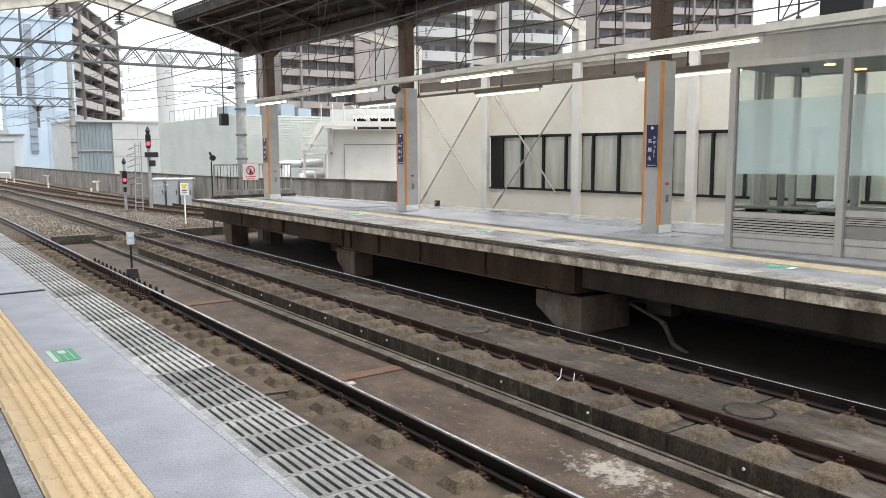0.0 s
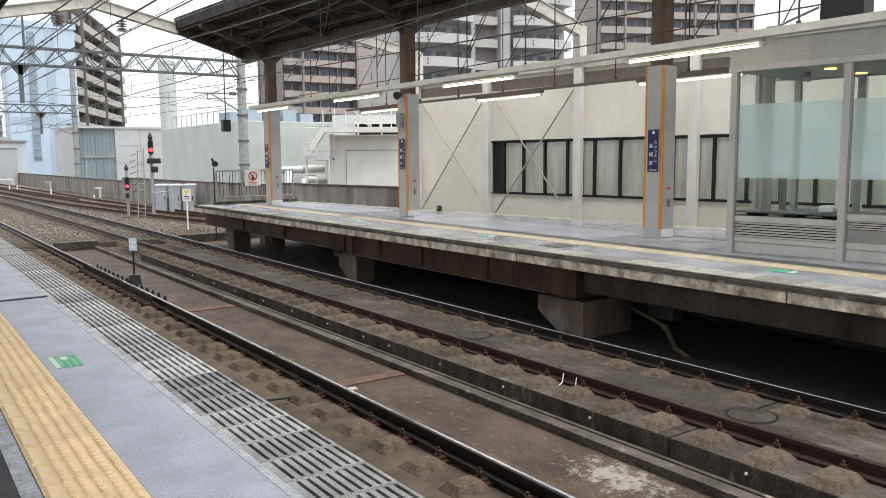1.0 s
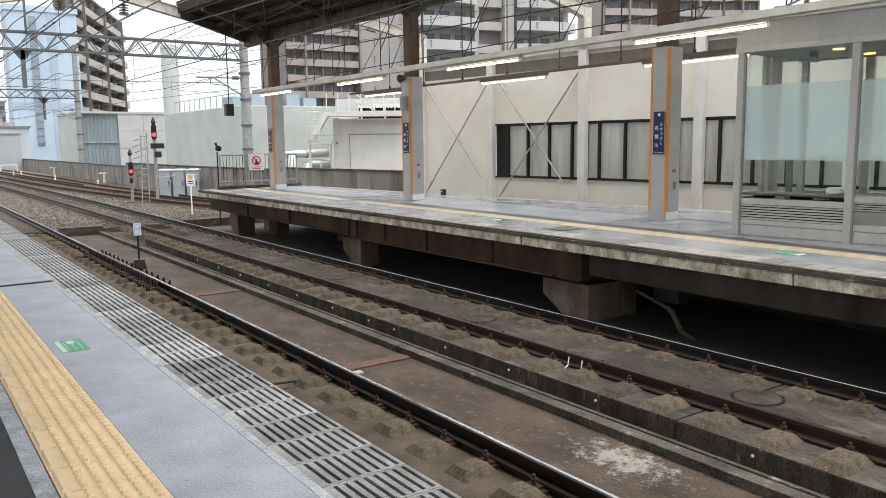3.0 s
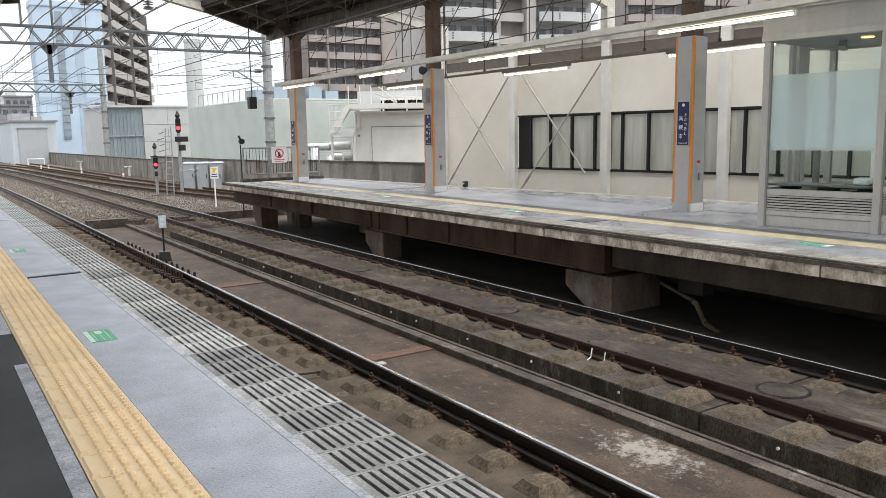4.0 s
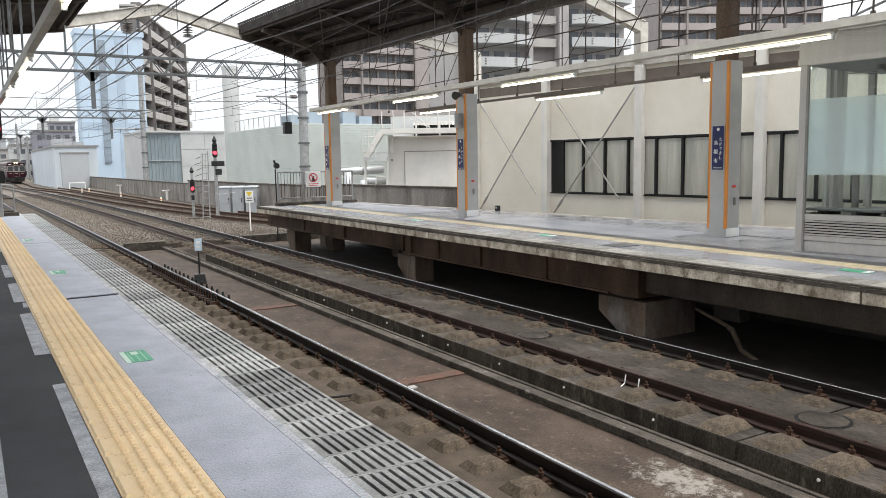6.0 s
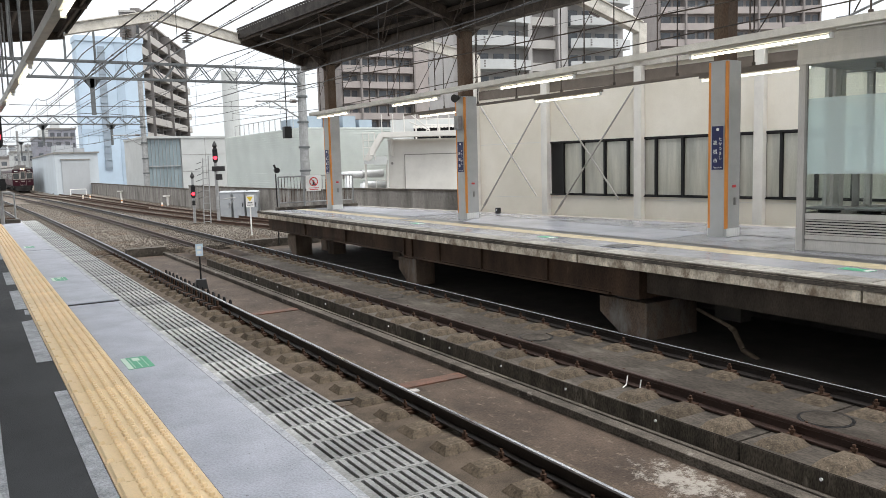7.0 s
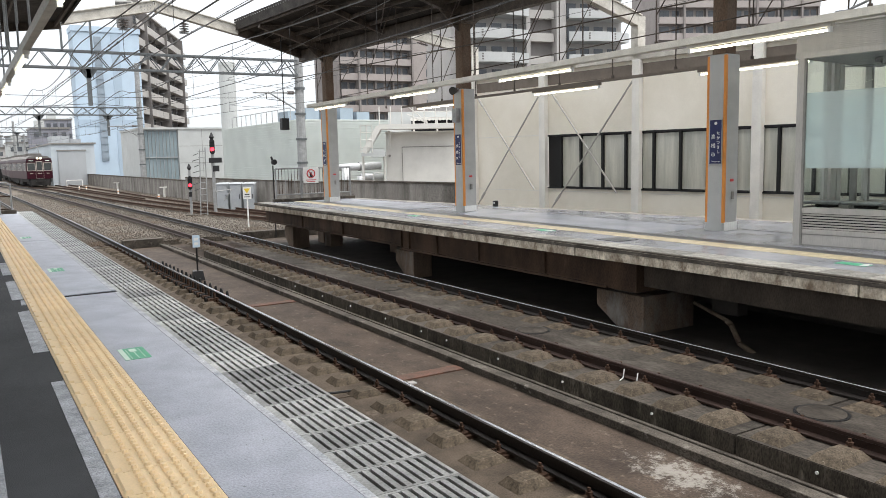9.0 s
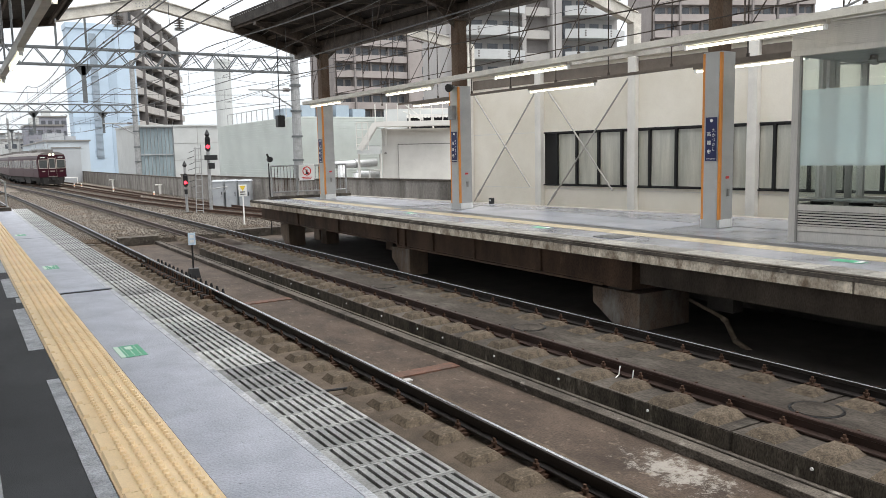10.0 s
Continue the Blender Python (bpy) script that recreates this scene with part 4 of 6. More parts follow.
for xa, xb in ((-0.86, -0.11), (-DEPTH + 0.01, -1.48)):
    for z0, z1, m in ((0.6, 1.21, CLEAR), (1.21, 2.38, FROST), (2.38, 2.9, CLEAR)):
        g = part("pane", Mesh().box(xa, xb, -0.005, 0.005, z0, z1 - 0.002), m, shelter, "end pane of glass")
        g.visible_shadow = False
    part("end_base", Mesh().box(xa, xb, -0.03, 0.02, 0, 0.6), ALU, shelter)
for x, y in ((-0.62, 1.26), (-1.73, 1.33), (-0.62, 4.2), (-1.73, 4.2)):
    part("downlight", Mesh().tube((x, y, 2.897), (x, y, 2.882), 0.085, 16), DOWNLIGHT, shelter, "amber ceiling downlight")
part("ceiling_fan", Mesh().tube((-1.0, 0.75, 2.9), (-1.0, 0.75, 2.8), 0.06, 10).beam((-1.45, 0.6, 2.8), (-0.55, 0.9, 2.8), 0.1, 0.015).beam((-1.15, 1.2, 2.8), (-0.85, 0.3, 2.8), 0.1, 0.015), ALUDARK, shelter, "grey ceiling fan")
bench = thing("bench", "grey bench seats on pedestals in the waiting room", "bench", m=SH @ pose(-0.47, 0.27, 0.02))
for k in range(5):
    part("seat", Mesh().frustum(-0.21, 0.21, 0.6 * k - 0.28, 0.6 * k + 0.28, 0.62, 0.66, -0.01, -0.012), SEAT, bench, "", 0.012)
    part("pedestal", Mesh().tube((0, 0.6 * k, 0.0), (0, 0.6 * k, 0.58), 0.04, 10), SEAT, bench)
    part("bracket", Mesh().tube((0, 0.6 * k, 0.57), (0, 0.6 * k, 0.618), 0.17, 12), WINFRAME, bench, "black seat bracket")
fanb = thing("bag", "small pale plastic box resting on the bench", "box", m=SH @ pose(-0.5, 1.36, 0.68))
part("case", Mesh().box(-0.12, 0.12, -0.11, 0.11, 0.0, 0.11), WHITE, fanb, bevel=0.035)
screen = thing("display", "narrow dark display panel in the waiting room", "display", m=SH @ pose(-1.8, 0.1, 0.02))
part("case", Mesh().box(-0.03, 0.03, -0.06, 0.06, 0.0, 1.2), ALUDARK, screen, bevel=0.02)
tap = thing("exit_board", "dark box of a sign above the waiting room", "sign", m=SH @ pose(-0.6, 1.35, 3.44))
part("case", Mesh().box(-0.22, 0.22, -0.2, 0.42, 0.0, 0.5), BLACKMETAL, tap, "", 0.015)
part("bracket", Mesh().tube((0, -0.3, 0.4), (0, -0.9, 0.2), 0.02, 8).box(-0.04, 0.04, -1.1, -0.9, 0, 0.2), GREYSTEEL, tap)

# ---------------------------------------------------------------- boundary wall beyond the loop
WL = pose((18.2) * math.cos(radians(7)), 18.2 * math.sin(radians(7)), 0, 0, 0, 7.0 - 90)   # x: along the wall towards the station; y: away; z up
wall = setting("wall_east", Mesh().box(-23.6, 20, 0.06, 0.3, -1.6, 0.3).box(-23.6, 20, 0.06, 0.3, 2.15, 4.32).box(-23.6, -19.9, 0.06, 0.3, 0.3, 2.15), CREAM, "cream panelled boundary wall with a long window band", "wall")
wall.matrix_world = WL
seam = part("panel_joint", Mesh().box(-23.5, -19.8, 0.052, 0.062, 2.14, 2.165).box(-23.5, 20, 0.052, 0.062, 0.19, 0.21), PILASTER, wall)
cap = part("coping", Mesh().box(-23.65, 20, -0.06, 0.36, 4.32, 4.46), LIGHTSTEEL, wall, "pale beam along the wall top")
# the coping's shadow, painted as a thin brown strip on the wall
soff = part("eave_recess", Mesh().box(-23.6, 20, 0.045, 0.062, 3.86, 4.2), BROWNDUCT_SHADE, wall, "brown strip that paints the shade under the coping")
PIL = [-23.5 + 3.88 * 0] + [-19.75 + 4.02 * i for i in range(10)]
for u in PIL:
    part("pilaster", Mesh().box(u - 0.16, u + 0.12, -0.14, 0.06, -1.5, 4.32), PILASTER, wall, "", 0.01)
for k, u in enumerate(PIL[1:-1]):
    win = part("window", Mesh().box(u + 0.06, u + 3.92, 0.14, 0.18, 0.28, 2.17), WINFRAME, wall, "window with black bars and frosted panes")
    part("head_bar", Mesh().box(u + 0.1, u + 3.88, 0.02, 0.13, 2.09, 2.15), WINFRAME, win)
    part("sill_bar", Mesh().box(u + 0.1, u + 3.88, 0.0, 0.13, 0.3, 0.34), WINFRAME, win)
    xs = [u + 0.2, u + 0.72, u + 1.62, u + 2.56, u + 3.5, u + 3.82] if k == 0 else [u + 0.06, u + 0.55, u + 1.5, u + 2.42, u + 3.3, u + 3.82]
    for j in range(len(xs) - 1):
        a, b = xs[j], xs[j + 1]
        if k == 0 and j == 0:
            continue
        part("pane", Mesh().box(a + 0.04, b - 0.04, 0.1, 0.135, 0.37, 2.06), WINPANE, win, "frosted beige pane")
        part("mullion", Mesh().box(a - 0.035, a + 0.035, 0.01, 0.12, 0.34, 2.09), WINFRAME, win)
for (a, za, b, zb) in ((-23.25, -0.4, -19.95, 3.5), (-23.25, 3.75, -20.2, 0.25), (-19.35, -0.4, -15.88, 3.7), (-19.35, 3.6, -16.5, 0.2)):
    br = part("brace_rod", Mesh().tube((a, -0.1, za), (b, -0.1, zb), 0.028, 8), BRACE, wall, "diagonal steel brace rod")
    part("turnbuckle", Mesh().tube((a + (b - a) * .06, -0.1, za + (zb - za) * .06), (a + (b - a) * .12, -0.1, za + (zb - za) * .12), 0.045, 8), BRACE, br)
obox = thing("outlet_box", "small dark box at the back of the platform", "box", m=pose(far_edge(18.9) - 0.35, 18.9, 0, 0, 0, 8))
part("case", Mesh().box(-0.06, 0.06, -0.06, 0.06, 0, 0.17), BLACKMETAL, obox, bevel=0.01)
part("lens", Mesh().box(-0.068, -0.06, -0.025, 0.025, 0.09, 0.13), WHITE, obox)

# white portal arms between the canopy and the wall
for u, inner in ((-15.75, can(-2.0, 8.6, 6.45)), (-23.5, can(-2.0, -0.6, 6.45)), (-7.7, can(-2.0, 16.5, 6.45))):
    arm = thing("portal_arm", "cream painted steel portal arm above the boundary wall", "portal", "portals")
    top_p = WL @ Vector((u, -0.02, 5.45))
    part("post", Mesh().beam(WL @ Vector((u, -0.02, 4.46)), WL @ Vector((u, -0.02, 5.6)), 0.32, 0.3), LIGHTSTEEL, arm, "", 0.01)
    part("arm_beam", Mesh().beam(top_p, inner, 0.24, 0.34), LIGHTSTEEL, arm, "", 0.01)
    part("flange", Mesh().beam(top_p + Vector((0, 0, 0.18)), Vector(inner) + Vector((0, 0, 0.18)), 0.34, 0.03), LIGHTSTEEL, arm)
    ins = Mesh()
    for k in range(5):
        p = top_p.lerp(Vector(inner), 0.45 + 0.02 * k) + Vector((0, 0, -0.24))
        ins.tube(p, p + Vector((0, 0, -0.05)), 0.05, 8)
    part("insulator", ins, INSULATOR, arm)

# ---------------------------------------------------------------- near canopy and its lamps
nr = Mesh()
a = [Vector(p) for p in ((1.13, 27.4, 5.9), (-4.2, 27.4, 5.28), (-4.2, -5, 5.28), (1.13, -5, 5.9))]
nr.add(a + [p + Vector((0, 0, 0.09)) for p in a], [(0, 1, 2, 3), (7, 6, 5, 4), (0, 4, 5, 1), (1, 5, 6, 2), (2, 6, 7, 3), (3, 7, 4, 0)])
nr.add([Vector((-4.2, 27.4, 5.28)), Vector((-9.5, 27.4, 5.9)), Vector((-9.5, -5, 5.9)), Vector((-4.2, -5, 5.28))], [(0, 1, 2, 3)])
tagged(part("canopy_roof", nr, ROOF), "dark platform canopy roof seen from below", "canopy roof", kind="structure")
tagged(part("eave_board", Mesh().box(1.12, 1.18, -5, 27.42, 5.84, 6.16), ROOF), "dark weathered eave gutter of the canopy", "gutter", kind="structure")
nf = thing("canopy_frame", "brown steel beams under the near canopy roof", "canopy beams", kind="structure")
for y in (27.2, 22, 17, 12, 7, 2, -3):
    part("rafter", Mesh().beam((-4.2, y, 5.16), (1.05, y, 5.76), 0.12, 0.22), STEEL, nf)
for x in (0.9, -0.5, -1.9, -3.2):
    part("purlin", Mesh().beam((x, -5, 5.76 + 0.114 * (x - 1.13)), (x, 27.3, 5.76 + 0.114 * (x - 1.13)), 0.06, 0.1), STEEL, nf)
for y in (20.0, 8.0, -3.5):
    c = thing("canopy_column", "steel column of the near canopy clad in grey", "column", "canopy columns", m=pose(-4.2, y, 0))
    part("shaft", Mesh().box(-0.15, 0.15, -0.15, 0.15, 3.2, 5.24), RUSTCOL, c)
    part("cladding", Mesh().box(-0.21, 0.21, -0.2, 0.2, 0.12, 3.28), CLAD, c, "", 0.012)
    part("plinth", Mesh().box(-0.22, 0.22, -0.21, 0.21, 0, 0.15), WHITE, c)
row3 = light_row(-0.9, 3.25, -14, 26.5, (8.3, 15.6, 20.6), DUCT, 0.11, 0.13, "beige wireway carrying lamps above the near platform")
for i in range(17):
    part("hanger_rod", Mesh().tube((-0.9 - 0.25 * (i % 2), 25.8 - 1.25 * i, 3.42), (-0.9 - 0.25 * (i % 2), 25.8 - 1.25 * i, 5.42), 0.018, 6), GREYSTEEL, row3)

# white gable beam that joins both canopies over the tracks
gb = thing("track_portal", "cream painted gable beam spanning the tracks between canopies", "portal", "portals")
for p, q in (((1.1, 27.45, 5.98), (3.92, 27.45, 6.6)), ((3.92, 27.45, 6.6), (6.7, 27.45, 5.98))):
    part("beam_web", Mesh().beam(p, q, 0.16, 0.3), LIGHTSTEEL, gb, "", 0.01)
    for s in (-0.16, 0.16):
        part("flange", Mesh().beam(Vector(p) + Vector((0, 0, s)), Vector(q) + Vector((0, 0, s)), 0.28, 0.03), LIGHTSTEEL, gb)
for s in (-1, 1):
    for k in range(4):
        for j in range(2):
            p = Vector((3.92 + s * (0.12 + 0.1 * k), 27.36, 6.49 - 0.022 * k + 0.1 * j))
            part("bolt", Mesh().tube(p, p + Vector((0, -0.02, 0)), 0.018, 6), GREYSTEEL, gb)
for x in (2.95, 4.85):
    ins = thing("insulator", "stacked brown insulator hung from the portal beam", "insulator", "insulators", m=pose(x, 27.45, 6.12))
    part("hook", Mesh().tube((0, 0, -0.32), (0, 0, 0.12), 0.02, 6), GREYSTEEL, ins)
    for k in range(4):
        part("disc", Mesh().tube((0, 0, -0.04 - 0.08 * k), (0, 0, 0.0 - 0.08 * k), 0.17, 14, 0.05), INSULATOR, ins)
    part("clamp", Mesh().box(-0.16, 0.16, -0.03, 0.03, -0.36, -0.31), GREYSTEEL, ins)

# ---------------------------------------------------------------- catenary gantries and wires
def gantry(y, x0, x1, zb, zt, step, drops, mast_x, mast_top, mast_r, label):
    g = thing("catenary_gantry", label, "gantry", "catenary gantries")
    for z in (zb, zt):
        for d in (-0.25, 0.25):
            part("chord", Mesh().beam((x0, y + d, z), (x1, y + d, z), 0.09, 0.09), GANTRY, g)
    n = int((x1 - x0) / step)
    lat = Mesh()
    for i in range(n):
        a, b = x0 + (x1 - x0) * i / n, x0 + (x1 - x0) * (i + 1) / n
        m = (a + b) / 2
        for d in (-0.25, 0.25):
            lat.beam((a, y + d, zb), (m, y + d, zt), 0.05, 0.05).beam((m, y + d, zt), (b, y + d, zb), 0.05, 0.05)
        lat.beam((a, y - 0.25, zt), (m, y + 0.25, zt), 0.04, 0.04)
    part("lattice", lat, GANTRY, g)
    for x, z in drops:
        part("drop_post", Mesh().beam((x, y, zb), (x, y, z), 0.2, 0.2).add([Vector(p) for p in ((x - 0.5, y - .1, zb), (x + 0.5, y - .1, zb), (x + .1, y - .1, zb - .5), (x - .1, y - .1, zb - .5), (x - 0.5, y + .1, zb), (x + 0.5, y + .1, zb), (x + .1, y + .1, zb - .5), (x - .1, y + .1, zb - .5))], [(0, 1, 2, 3), (7, 6, 5, 4), (0, 4, 5, 1), (1, 5, 6, 2), (2, 6, 7, 3), (3, 7, 4, 0)]), GANTRY, g)
    mast = part("mast", Mesh().tube((mast_x, y, -1.5), (mast_x, y, mast_top), mast_r, 14, mast_r * 0.8), GREYSTEEL, g, "grey concrete and steel mast")
    for z in (1.2, 2.6, 4.1, 5.6):
        part("band", Mesh().tube((mast_x, y, z), (mast_x, y, z + 0.12), mast_r * 1.12, 14), GANTRY, mast)
    part("cantilever", Mesh().tube((mast_x - 2.9, y - 0.2, zb - 1.05), (mast_x - 0.2, y, zb - 1.0), 0.05, 8), GREYSTEEL, g, "grey tubular cantilever")
    part("strut", Mesh().tube((mast_x - 2.0, y - 0.15, zb - 1.0), (mast_x - 0.2, y, zb - 2.0), 0.045, 8), GREYSTEEL, g)
    for k in range(5):
        part("insulator_disc", Mesh().tube((mast_x - 0.75 + 0.08 * k, y, zb - 1.01), (mast_x - 0.71 + 0.08 * k, y, zb - 1.01), 0.11, 10), INSULATOR, g)
    part("registration_arm", Mesh().tube((mast_x - 2.1, y - 0.15, zb - 1.4), (mast_x - 0.9, y, zb - 1.5), 0.02, 6).tube((mast_x - 2.1, y - 0.15, zb - 1.4), (mast_x - 2.1, y - 0.15, zb - 1.05), 0.02, 6), DARKWIRE, g)
    return g


gantry(45, -9, 15.6, 6.4, 7.25, 1.25, ((4.2, 4.5),), 15.75, 7.9, 0.3, "grey steel lattice catenary gantry over the tracks")
gantry(80, -12, 13.2, 5.93, 6.62, 1.35, ((4.6, 4.0), (10.4, 4.0)), 13.25, 10.8, 0.28, "distant grey lattice catenary gantry over the tracks")
gantry(135, -16, 9.0, 6.3, 7.0, 1.6, ((6.0, 4.2), (2.0, 4.2)), -14.0, 9.0, 0.25, "far grey lattice catenary gantry over the tracks")
gantry(200, -20, 9.0, 7.0, 7.8, 1.8, ((3.0, 5.0),), 9.2, 11.0, 0.3, "far grey lattice catenary gantry beside the houses")
sup = thing("feeder_bracket", "grey steel bracket with insulators on the gantry", "bracket")
part("bracket_bar", Mesh().beam((1.6, 44.7, 9.0), (6.2, 44.7, 9.0), 0.09, 0.09).beam((3.0, 44.7, 7.25), (3.0, 44.7, 9.0), 0.1, 0.1).beam((4.4, 44.7, 7.25), (4.4, 44.7, 9.0), 0.1, 0.1).beam((3.0, 44.7, 7.3), (4.4, 44.7, 8.9), 0.06, 0.06).beam((4.4, 44.7, 7.3), (5.8, 44.7, 8.9), 0.05, 0.05), GANTRY, sup)
hang = Mesh()
for x in (1.7, 6.1, 3.7):
    for k in range(3):
        hang.tube((x, 44.7, 8.95 - 0.13 * k), (x, 44.7, 8.87 - 0.13 * k), 0.1, 8)
part("insulator", hang, INSULATOR, sup)


def flowing(pts, n=5):
    """Rounds a run of points into a smooth curve."""
    v, out = [Vector(p) for p in pts], []
    for i in range(len(v) - 1):
        a, b, c, d = v[max(0, i - 1)], v[i], v[i + 1], v[min(len(v) - 1, i + 2)]
        for k in range(n):
            f = k / n
            out.append(tuple(0.5 * (2 * b + (c - a) * f + (2 * a - 5 * b + 4 * c - d) * f ** 2 + (3 * b - a - 3 * c + d) * f ** 3)))
    return out + [tuple(v[-1])]


def wire(label, pts, r=0.012, hangers=None, clamps=()):
    w = thing("overhead_wire", label, "wire", "overhead wires")
    pts = flowing(pts)
    m = Mesh().sweep([(r * math.cos(1.2566 * k), r * math.sin(1.2566 * k)) for k in range(5)], pts)
    for y in clamps:
        for p, q in zip(pts, pts[1:]):
            if p[1] <= y < q[1]:
                f = (y - p[1]) / (q[1] - p[1])
                c = Vector(p).lerp(Vector(q), f)
                part("clamp", Mesh().tube(c - Vector((0, 0.09, 0)), c + Vector((0, 0.09, 0)), 0.036, 6), BLACKMETAL, w)
    if hangers:
        for i in range(hangers[0]):
            y = hangers[1] + hangers[2] * i
            for p, q in zip(pts, pts[1:]):
                if p[1] <= y < q[1]:
                    f = (y - p[1]) / (q[1] - p[1])
                    x, z = p[0] + (q[0] - p[0]) * f, p[2] + (q[2] - p[2]) * f
                    part("dropper", Mesh().tube((x, y, z), (x, y, hangers[3]), 0.006, 4), DARKWIRE, w)
    part("wire_run", m, DARKWIRE, w)


def sagged(x, r, zs, zm, y0=-18.0, spans=((-18, 27.5), (27.5, 45), (45, 80), (80, 135), (135, 200))):
    out = []
    for a, b in spans:
        for i in range(6):
            f = i / 6
            y = a + (b - a) * f
            out.append((x + bend(y, r), y, zs - (zs - zm) * 4 * f * (1 - f)))
    return out


for x0, z in ((-4.0, 8.3), (-1.2, 7.9), (8.4, 8.2), (11.2, 7.7), (6.6, 9.0)):
    wire("dark feeder wire strung between the gantries", [(x0 + 0.8, 27.45, z + 0.1), (x0 + 0.6, 45, z), (x0 + 0.3, 62, z - 0.35), (x0, 80, z - 0.2), (x0 - 0.9, 107, z - 0.6), (x0 - 2.2, 135, z - 0.3)], 0.017, clamps=[33.0 + 3.1 * k + x0 % 1 for k in range(9)])
for xa, xb, y, za, zb in ((-6, 4.2, 45, 5.6, 4.6), (4.2, 15.4, 45, 4.6, 5.8), (-8, 4.6, 80, 5.2, 4.2), (4.6, 13, 80, 4.3, 5.4), (-6, 15.4, 45, 5.1, 5.1)):
    wire("dark cross-span wire under the gantry", [(xa, y, za), ((xa + xb) / 2, y, min(za, zb) - 0.15), (xb, y, zb)], 0.016)
for x, r in ((1.58, 1900), (5.7, 1350)):
    wire("taut dark contact wire over the running line", [(x + bend(y, r), y, 3.95) for y in range(-18, 201, 12)], 0.014)
    wire("sagging dark messenger wire with droppers", sagged(x, r, 5.25, 4.75), 0.016, (36, -10, 5.0, 3.95))
wire("contact wire over the platform loop", [(siding_smooth(y), y, 3.95) for y in range(28, 200, 8)], 0.011)
wire("messenger wire over the platform loop", [(siding_smooth(y), y, 4.9) for y in range(28, 200, 8)], 0.011, (20, 30, 5.0, 3.95))
for x, z in ((2.95, 5.66), (4.85, 5.66), (3.1, 5.66)):
    wire("heavy dark feeder wire along the tracks", [(x, -18, z + 0.3), (x, 10, z - 0.05), (x, 27.45, z), (x + bend(45, 1600), 45, z - 0.05), (x + bend(62, 1600), 62, z - 0.25), (x + bend(80, 1600), 80, z), (x + bend(135, 1600), 135, z), (x + bend(200, 1600), 200, z + 0.4)], 0.02, clamps=[29.5 + 2.3 * k + x % 1 for k in range(11)])
for z in (3.5, 4.6, 5.4):
    wire("thin dark cable slung from the mast", [(15.6, 45, z + 1.0), (9.0, 36, z + 0.5), (7.6, 28, z + 0.3), (7.0, 5, z + 1.2)], 0.009)
for z0, z1 in ((9.8, 9.2), (8.6, 8.4), (7.5, 7.9)):
    wire("thin dark service cable across the sky", [(13.25, 80, z0), (15.7, 45, z1 - 1), (19, 33, z1 - 1.2), (30, 24, z1 + 1)], 0.012)
bx = thing("hanging_box", "black loudspeaker box hung on a rod from the canopy", "box", m=pose(7.75, 26.2, 2.72))
part("case", Mesh().box(-0.13, 0.13, -0.13, 0.13, -0.2, 0.2), BLACKMETAL, bx, "", 0.02)
part("rod", Mesh().tube((0, 0, 0.2), (0, 0, 3.12), 0.018, 6), BLACKMETAL, bx)

# ---------------------------------------------------------------- signals, fence and small signs
def signal_head(parent, z, y=-0.14, lit=True, s=1.0):
    head = part("signal_head", Mesh().box(-0.16 * s, 0.16 * s, y - 0.02, y + 0.08, z - 0.36 * s, z + 0.3 * s).tube((0, y, z + 0.3 * s), (0, y + 0.06, z + 0.3 * s), 0.16 * s, 14).tube((0, y, z - 0.36 * s), (0, y + 0.06, z - 0.36 * s), 0.16 * s, 14), BLACKMETAL, parent, "black signal head")
    for dz, m in ((0.16, BLACKMETAL), (-0.2, REDLAMP if lit else BLACKMETAL)):
        part("lens", Mesh().tube((0, y - 0.03, z + dz * s), (0, y - 0.05, z + dz * s), 0.12 * s, 16), m, head, "glowing red lens" if m is REDLAMP else "dark lens")
        part("hood", Mesh().box(-0.13 * s, 0.13 * s, y - 0.2, y - 0.02, z + (dz + 0.125) * s, z + (dz + 0.145) * s), BLACKMETAL, head)
    return head


lo = thing("signal", "short signal mast with a glowing red lamp", "signal", "signals", m=pose(8.34, 42.2, 0, 0, 0, -14))
part("mast", Mesh().tube((0, 0, -1.45), (0, 0, 1.05), 0.07, 10), GREYSTEEL, lo)
part("finial", Mesh().tube((0, 0, 1.05), (0, 0, 1.16), 0.06, 8, 0.12).tube((0, 0, 1.16), (0, 0, 1.38), 0.12, 8, 0.02), BLACKMETAL, lo)
part("foot", Mesh().box(-0.3, 0.3, -0.3, 0.3, -1.5, -1.28), KERB, lo, "", 0.02)
signal_head(lo, 0.4, -0.14, True, 0.72)
part("route_lamp", Mesh().box(-0.08, 0.08, -0.15, -0.02, -0.35, -0.1), BLACKMETAL, lo)
hi = thing("signal", "tall signal mast with ladder and a glowing red lamp", "signal", "signals", m=pose(9.3, 41.1, 0, 0, 0, -14))
part("mast", Mesh().tube((0, 0, -1.45), (0, 0, 2.6), 0.085, 10), GREYSTEEL, hi)
part("foot", Mesh().box(-0.4, 0.4, -0.3, 0.3, -1.5, -1.28), KERB, hi, "", 0.02)
part("finial", Mesh().tube((0, 0, 2.6), (0, 0, 2.72), 0.07, 8, 0.13).tube((0, 0, 2.72), (0, 0, 2.96), 0.13, 8, 0.02), BLACKMETAL, hi)
signal_head(hi, 2.25, -0.14, True, 0.8)
part("indicator", Mesh().box(-0.2, 0.45, -0.2, -0.06, 1.4, 1.66), BLACKMETAL, hi, "black route indicator box", 0.02)
part("call_lamp", Mesh().box(-0.02, 0.3, -0.2, -0.06, 0.95, 1.25), BLACKMETAL, hi)
